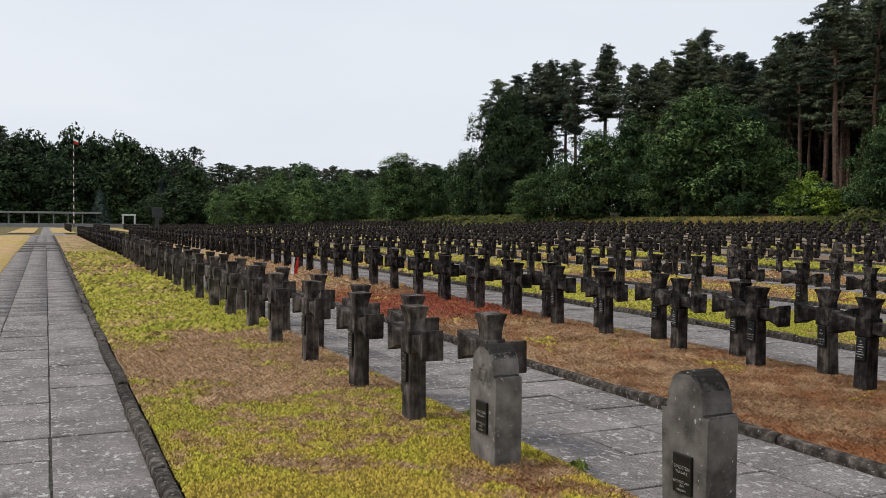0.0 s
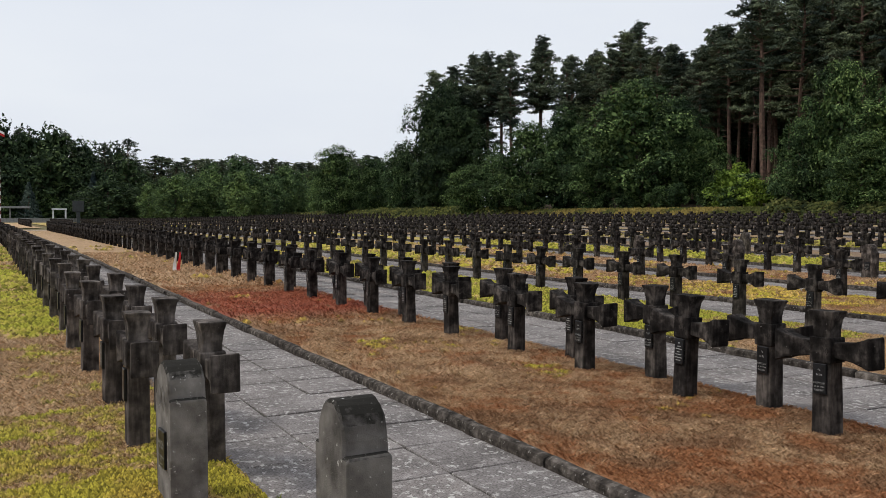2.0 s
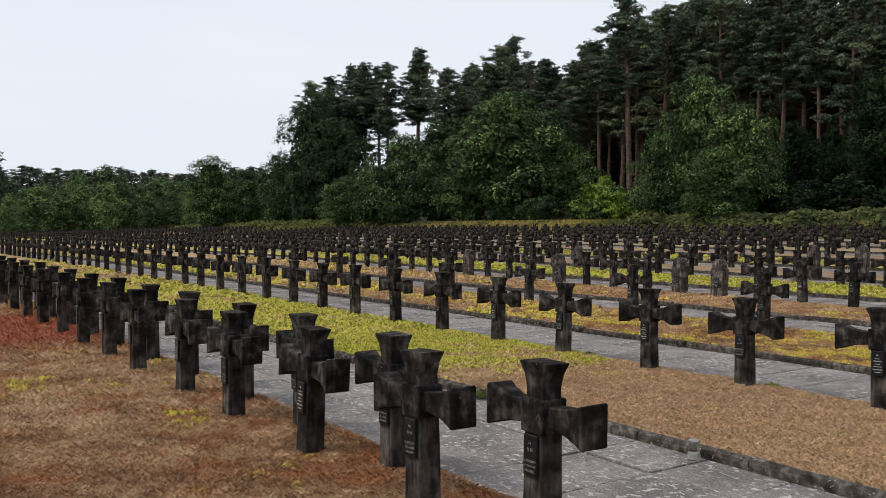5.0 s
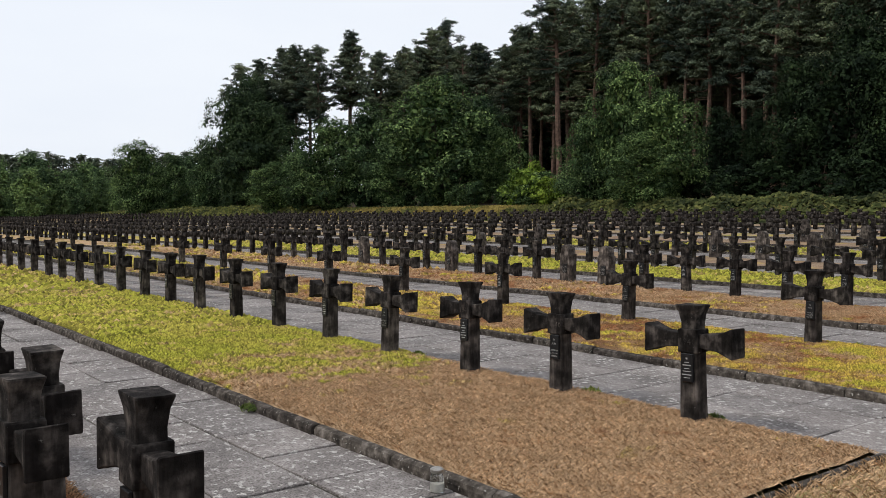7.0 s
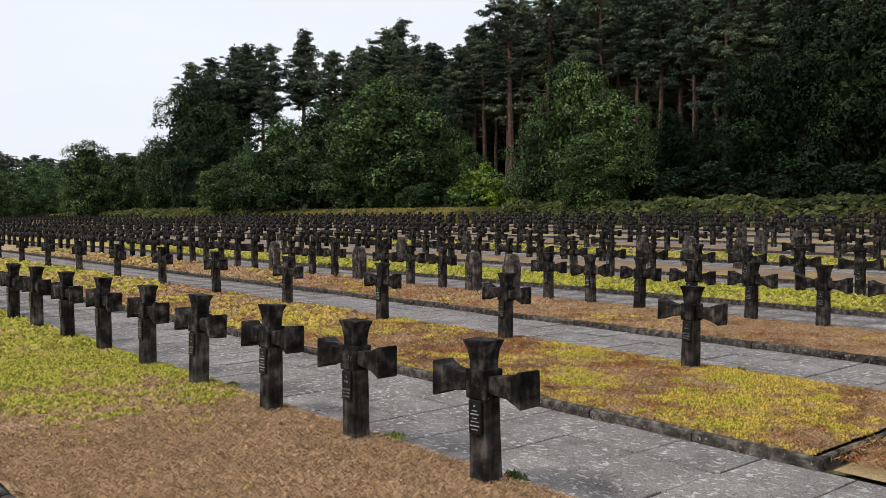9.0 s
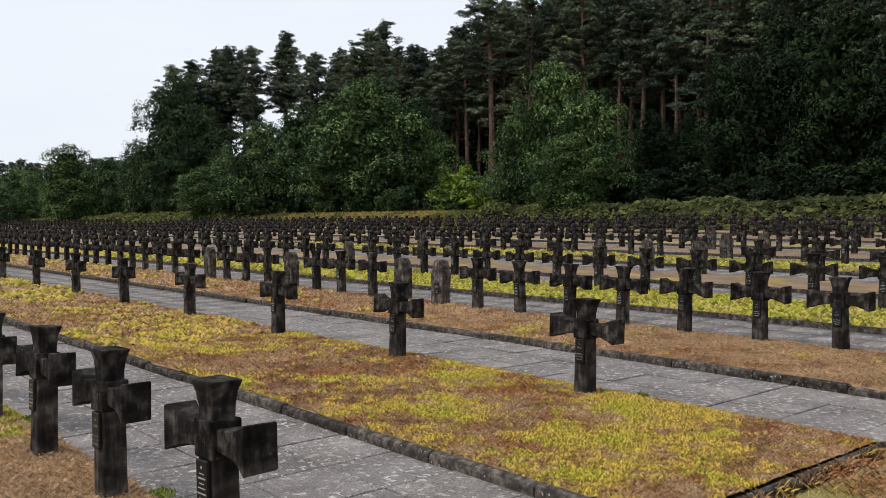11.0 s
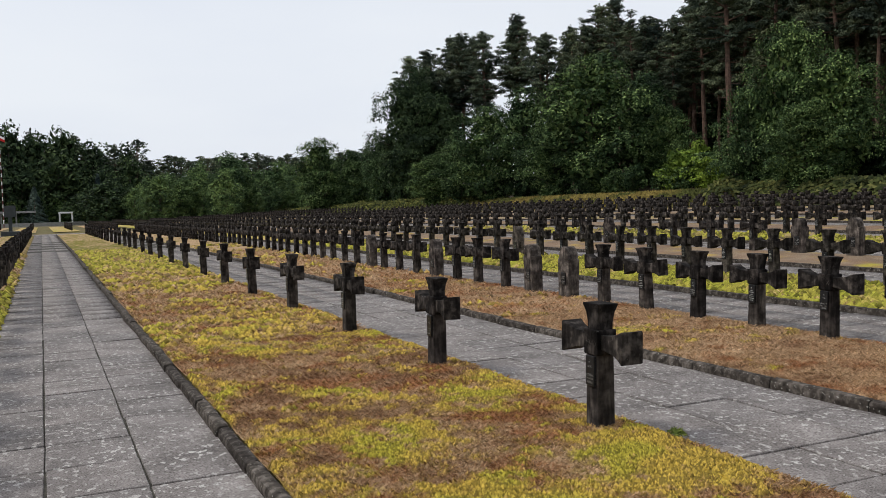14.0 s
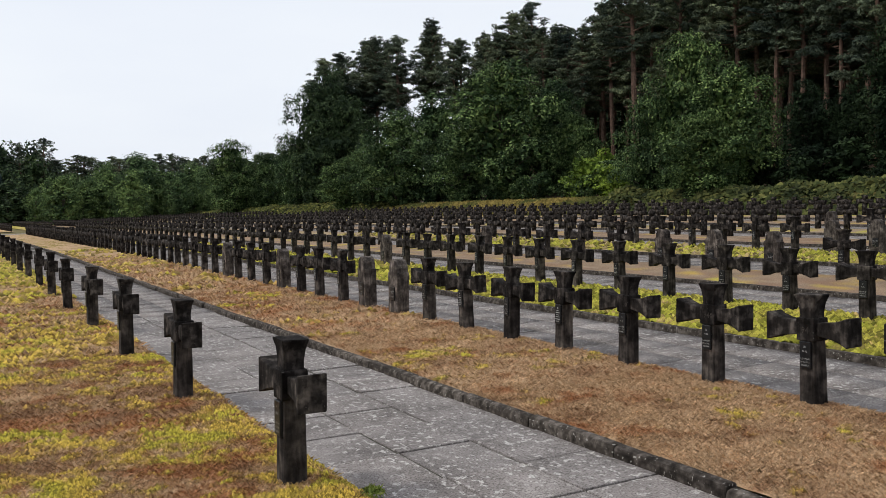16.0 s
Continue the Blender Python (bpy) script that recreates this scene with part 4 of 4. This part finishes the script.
# ---- bramble hedge and grass on the bank ----
def hedge(y0, y1, height, dens, seed):
    r = np.random.RandomState(seed)
    n = int((y1 - y0) * dens)
    y = y0 + r.rand(n) * (y1 - y0)
    x = 50.2 + r.rand(n) * 3.6
    prof = np.sin(np.clip((x - 50.2) / 3.6, 0.05, 1) * 2.6)
    lump = .45 + .9 * fbm(x, y, .45, 3)
    z = land(x, y) + height * prof * lump * (.55 + .45 * r.rand(n))
    N = np.stack([-.6 + 0 * x, -.2 + 0 * x, .8 + 0 * x], 1)
    V, F = cards(np.stack([x, y, z], 1), N, .17, r)
    ob = part("bramble_hedge", arrays_mesh("bramble_hedge", V, F), hedge_leaf)
    return tagged(ob, "low tangled bramble hedge along the bank", "hedge", "hedges on the bank", "stuff")


hedge(82, 165, 1.0, 150, 1)
hedge(8, 46, 1.0, 210, 2)
hedge(-40, 8, 1.0, 90, 3)


def bank_grass():
    r = np.random.RandomState(9)
    n = 16000
    y = 44 + r.rand(n) * 42
    x = 50.3 + r.rand(n) * 5
    z = land(x, y) + .1
    N = np.stack([-1 + 0 * x, -.5 + 0 * x, .4 + 0 * x], 1)
    V, F = cards(np.stack([x, y, z], 1), N, .16, r, 1.6)
    warm = smooth(.35, .65, fbm(x, y, .5, 1))[:, None]
    c = np.repeat((np.array((.26, .2, .06)) * warm + np.array((.09, .1, .03)) * (1 - warm)) * (.5 + .7 * r.rand(n, 1)), 4, 0)
    ob = part("bank_grass", arrays_mesh("bank_grass", V, F, c), cover_mat)
    return tagged(ob, "long yellow dry grass on the bank", "grass", kind="stuff")


bank_grass()


# ---- far end: pergola, flagpole, white frame, low wall, dark memorial board ----
def far_end():
    z = float(land(0, 205))
    root = tagged(new("pergola"), "long low grey concrete pergola before the trees", "pergola")
    for i in range(9):
        bm = box(bmesh.new(), -14 + i * 3 - .16, -14 + i * 3 + .16, 214.8, 215.2, z - .1, z + 2.9, .02)
        part("post", bm, grey_concrete, root)
    part("roof_beam", box(bmesh.new(), -15, 11, 213.8, 216.2, z + 2.9, z + 3.35, .03), grey_concrete, root)
    root = tagged(new("flagpole"), "tall flagpole wound with red and white stripes", "flagpole")
    for i in range(24):
        bm = bmesh.new()
        tube(bm, [(4.9, 204, z + i * .8), (4.9, 204, z + (i + 1) * .8)], [.1 - i * .002, .1 - (i + 1) * .002], 8)
        part("band", bm, white_paint if i % 2 else red_paint, root)
    for nm, mt, dz in (("white_half", white_cloth, 0), ("red_half", red_cloth, -.5)):
        bm = bmesh.new()
        loft(bm, [[(4.95 + u, 204 + .12 * math.sin(u * 4) + s, z + 19 + dz - .5 * u + v) for s, v in ((-.01, 0), (.01, 0), (.01, -.5), (-.01, -.5))] for u in (0, .3, .6, .9)])
        part(nm, bm, mt, root)
    root = tagged(new("bell_frame"), "white square open frame standing on the lawn", "frame")
    for nm, b in (("left_post", (15.6, 15.95)), ("right_post", (18.2, 18.55))):
        part("upright", box(bmesh.new(), *b, 216.8, 217.2, z - .1, z + 2.6, .02), white_paint, root)
    part("lintel", box(bmesh.new(), 15.5, 18.65, 216.7, 217.3, z + 2.6, z + 2.95, .02), white_paint, root)
    part("sill", box(bmesh.new(), 15.5, 18.65, 216.7, 217.3, z - .1, z + .35, .02), white_paint, root)
    wall = tagged(new("low_wall"), "low pale stone wall at the end of the graves", "wall", kind="structure")
    for i in range(30):
        part("wall_block", box(bmesh.new(), -30 + i * 2, -28.02 + i * 2, 209, 209.5, z - .1, z + .75, .02), grey_concrete, wall)
    root = tagged(new("memorial_board"), "dark board on a post with a broad base", "board")
    zb = float(land(9.4, 90))
    part("base", box(bmesh.new(), 8.6, 10.2, 89.5, 90.7, zb - .1, zb + .45, .03), dark_board, root)
    part("post", box(bmesh.new(), 9.25, 9.55, 89.95, 90.25, zb + .45, zb + 1.75, .02), dark_board, root)
    part("board", box(bmesh.new(), 8.9, 9.9, 90.0, 90.2, zb + 1.75, zb + 2.8, .03), dark_board, root)


far_end()


# ---- small things ----
def pennant():
    root = tagged(new("pennant"), "small red and white cloth pennant leaning on a cross", "pennant")
    for nm, mt, y in (("white_stripe", white_cloth, 0.0), ("red_stripe", red_cloth, .1)):
        bm = bmesh.new()
        rings = []
        for i in range(6):
            f = i / 5
            w = .11 * (1 - .75 * f)
            rings.append([(5.5 + y + e * w + .08 * f, 23.2 + .05 * math.sin(f * 5 + y * 9) + s, .05 + .5 * f) for s, e in ((-.01, 0), (.01, 0), (.01, .95), (-.01, .95))])
        loft(bm, rings)
        part(nm, bm, mt, root)


pennant()


def lantern(x, y):
    root = tagged(new("grave_lantern"), "small clear glass grave lantern with a metal lid on the path", "lantern")
    root.location = (x, y, 0.004)

    def turned(prof, sides=20):
        bm = bmesh.new()
        loft(bm, [[(r * math.cos(6.2832 * j / sides), r * math.sin(6.2832 * j / sides), z) for j in range(sides)] for r, z in prof])
        return bm
    part("jar", turned([(.04, 0), (.045, .02), (.043, .06), (.038, .10), (.032, .115)]), glass_mat, root)
    part("lid", turned([(.036, .115), (.04, .12), (.04, .135), (.03, .142)]), brass, root, "scratched metal lid")
    part("candle", turned([(.028, .004), (.028, .05)]), wax, root)


lantern(8.62, 3.95)


def weeds(places, name, lab, mat, n, size):
    for i, (x, y) in enumerate(places):
        r = np.random.RandomState(300 + i)
        a, rad = r.rand(n) * 6.28, size * r.rand(n) ** .7
        P = np.stack([np.cos(a) * rad, np.sin(a) * rad, .02 + size * .5 * r.rand(n) * (1 - rad / size)], 1)
        V, F = cards(P, np.stack([np.cos(a), np.sin(a), .3 + 0 * a], 1), .011, r, 3.2)
        me = arrays_mesh(name, V, F)
        me.materials.append(mat)
        ob = tagged(part(name, me, None), lab, "weed", "weeds in the joints")
        ob.location = (x, y, float(land(x, y)) + .02)


weed_leaf = foliage("weed_leaves", (.09, .13, .03), (.17, .22, .055), (.27, .3, .1), 5)
weeds([(11.36, 3.95), (11.38, 5.25), (11.36, 7.8), (8.66, 6.5), (2.5, 4.3), (2.5, 5.9), (15.9, 5.1)], "weed_tuft", "small green weed tuft beside the paving", weed_leaf, 90, .085)

# ---- kerbs ----
def kerb_mesh(seed, length):
    """A weathered kerb stone with rounded crown, along y."""
    r = random.Random(seed)
    bm = bmesh.new()
    prof = [(-.05, -.1), (-.052, .045), (-.043, .07), (-.015, .08), (.02, .081), (.042, .07), (.05, .045), (.05, -.1)]
    loft(bm, [[(x * s, y, z * s if z > 0 else z) for x, z in prof] for y, s in ((0, .9), (.012, 1), (length * .35, 1.01), (length * .7, .99), (length - .012, 1), (length, .9))])
    roughen(bm, .006, seed, 6)
    return meshed("kerb_stone", bm, kerb_mat)


KL = 0.98
kerb_meshes = [kerb_mesh(s, KL) for s in range(6)]
kerbs = tagged(new("kerb"), "weathered lichen-spotted concrete kerbs edging the beds", "kerb", kind="structure")
far_k = bmesh.new()
for k in range(-1, 12):
    near = 0 <= k <= 4
    y, i = south(k), 0
    while y < NORTH:
        if near and y < 50:
            ob = part("kerb_stone", kerb_meshes[rng.randrange(6)], None, kerbs)
            ob.matrix_basis = pose(kerb_x(k) + .03 + rng.gauss(0, .006), y, float(land(kerb_x(k), y)) + rng.gauss(0, .006), rng.gauss(0, .3), rng.gauss(0, 1.5), rng.gauss(0, .5))
            y += KL + .012
        else:
            z = float(land(kerb_x(k), y))
            z2 = float(land(kerb_x(k), y + 3))
            x = kerb_x(k) + .03
            far_k.faces.new([far_k.verts.new(p) for p in ((x - .055, y, z - .05), (x - .055, y + 3, z2 - .05), (x - .045, y + 3, z2 + .08), (x - .045, y, z + .08))])
            far_k.faces.new([far_k.verts.new(p) for p in ((x - .045, y, z + .08), (x - .045, y + 3, z2 + .08), (x + .05, y + 3, z2 + .08), (x + .05, y, z + .08))])
            y += 3
    if near:                                            # south end of the bed
        for j in range(2):
            ob = part("kerb_stone", kerb_meshes[j], None, kerbs)
            ob.matrix_basis = pose(kerb_x(k) + .1 + j * bed_w(k) * .48, south(k) + .05, -.015, 0, 0, -90) @ Matrix.Diagonal((.7, bed_w(k) * .47, 1, 1))
far_kerb = part("far_kerb", far_k, kerb_mat, kerbs)
tagged(far_kerb, "distant kerb edges", kind="stuff")

# ---- paving ----
paths = tagged(new("paved_path"), "grey concrete slab paths with lichen spots between the beds", "path", kind="structure")


def slab_mesh(seed):
    r = random.Random(seed)
    bm = bmesh.new()
    hx, hy = SLAB_X / 2 - .007, SLAB_Y / 2 - .007
    j = lambda: r.uniform(-.004, .004)
    box(bm, -hx + j(), hx + j(), -hy + j(), hy + j(), -.05, 0, .005)
    return meshed("slab", bm, paving_mat)


slab_meshes = [slab_mesh(s) for s in range(8)]
V, F = [], []
singles = 0
for k in range(-2, 11):
    xa = kerb_x(k) + bed_w(k)
    for r in range(int((92 - .6) / SLAB_Y)):
        y = .6 + (r + .5) * SLAB_Y
        for c in range(3):
            x = xa + (c + .5) * SLAB_X - .012
            z = float(land(x, y))
            if -1 <= k <= 3 and 2.2 < y < 15 and singles < 300:
                ob = part("slab", slab_meshes[rng.randrange(8)], None, paths)
                ob.matrix_basis = pose(x, y, z + rng.uniform(-.004, .005), rng.gauss(0, .35), rng.gauss(0, .35), rng.gauss(0, .25))
                singles += 1
            else:
                hx, hy = SLAB_X / 2 - .006, SLAB_Y / 2 - .006
                dz = rng.uniform(-.004, .005)
                b = len(V)
                sl = float(land(x + .1, y) - land(x - .1, y)) / .2
                V += [(x - hx, y - hy, z + dz - hx * sl), (x + hx, y - hy, z + dz + hx * sl), (x + hx, y + hy, z + dz + hx * sl), (x - hx, y + hy, z + dz - hx * sl)]
                V += [(p[0], p[1], p[2] - .03) for p in V[b:b + 4]]
                F += [(b, b + 1, b + 2, b + 3), (b, b + 4, b + 5, b + 1), (b + 1, b + 5, b + 6, b + 2), (b + 2, b + 6, b + 7, b + 3), (b + 3, b + 7, b + 4, b)]
for x0, x1, y0, y1 in ((-4, 46, 88, 92), (-1.1, 0.7, 92, 200), (-4, 20, 184, 188)):   # cross path and the way to the far end
    for X in np.arange(x0, x1, 1.2):
        for Y in np.arange(y0, y1, 1.3):
            b = len(V)
            V += [(a, c, float(land(a, c)) + .012) for a, c in ((X, Y), (X + 1.18, Y), (X + 1.18, Y + 1.28), (X, Y + 1.28))]
            F += [(b, b + 1, b + 2, b + 3)]
far_slabs = part("far_slabs", arrays_mesh("far_slabs", np.array(V), np.array(F)), paving_mat, paths)
tagged(far_slabs, "more slabs of the same paths", kind="stuff")
sb = bmesh.new()
for k in range(-2, 5):
    for y in np.arange(.5, 60, 4.0):
        z = [float(land(kerb_x(k) + bed_w(k) + e, y)) - .012 for e in (0, 1.78)]
        sb.faces.new([sb.verts.new(p) for p in ((kerb_x(k) + bed_w(k) - .02, y, z[0]), (kerb_x(k) + bed_w(k) + 1.8, y, z[1]), (kerb_x(k) + bed_w(k) + 1.8, y + 4, z[1]), (kerb_x(k) + bed_w(k) - .02, y + 4, z[0]))])
part("joint_soil", sb, soil, paths, "dark soil in the joints")
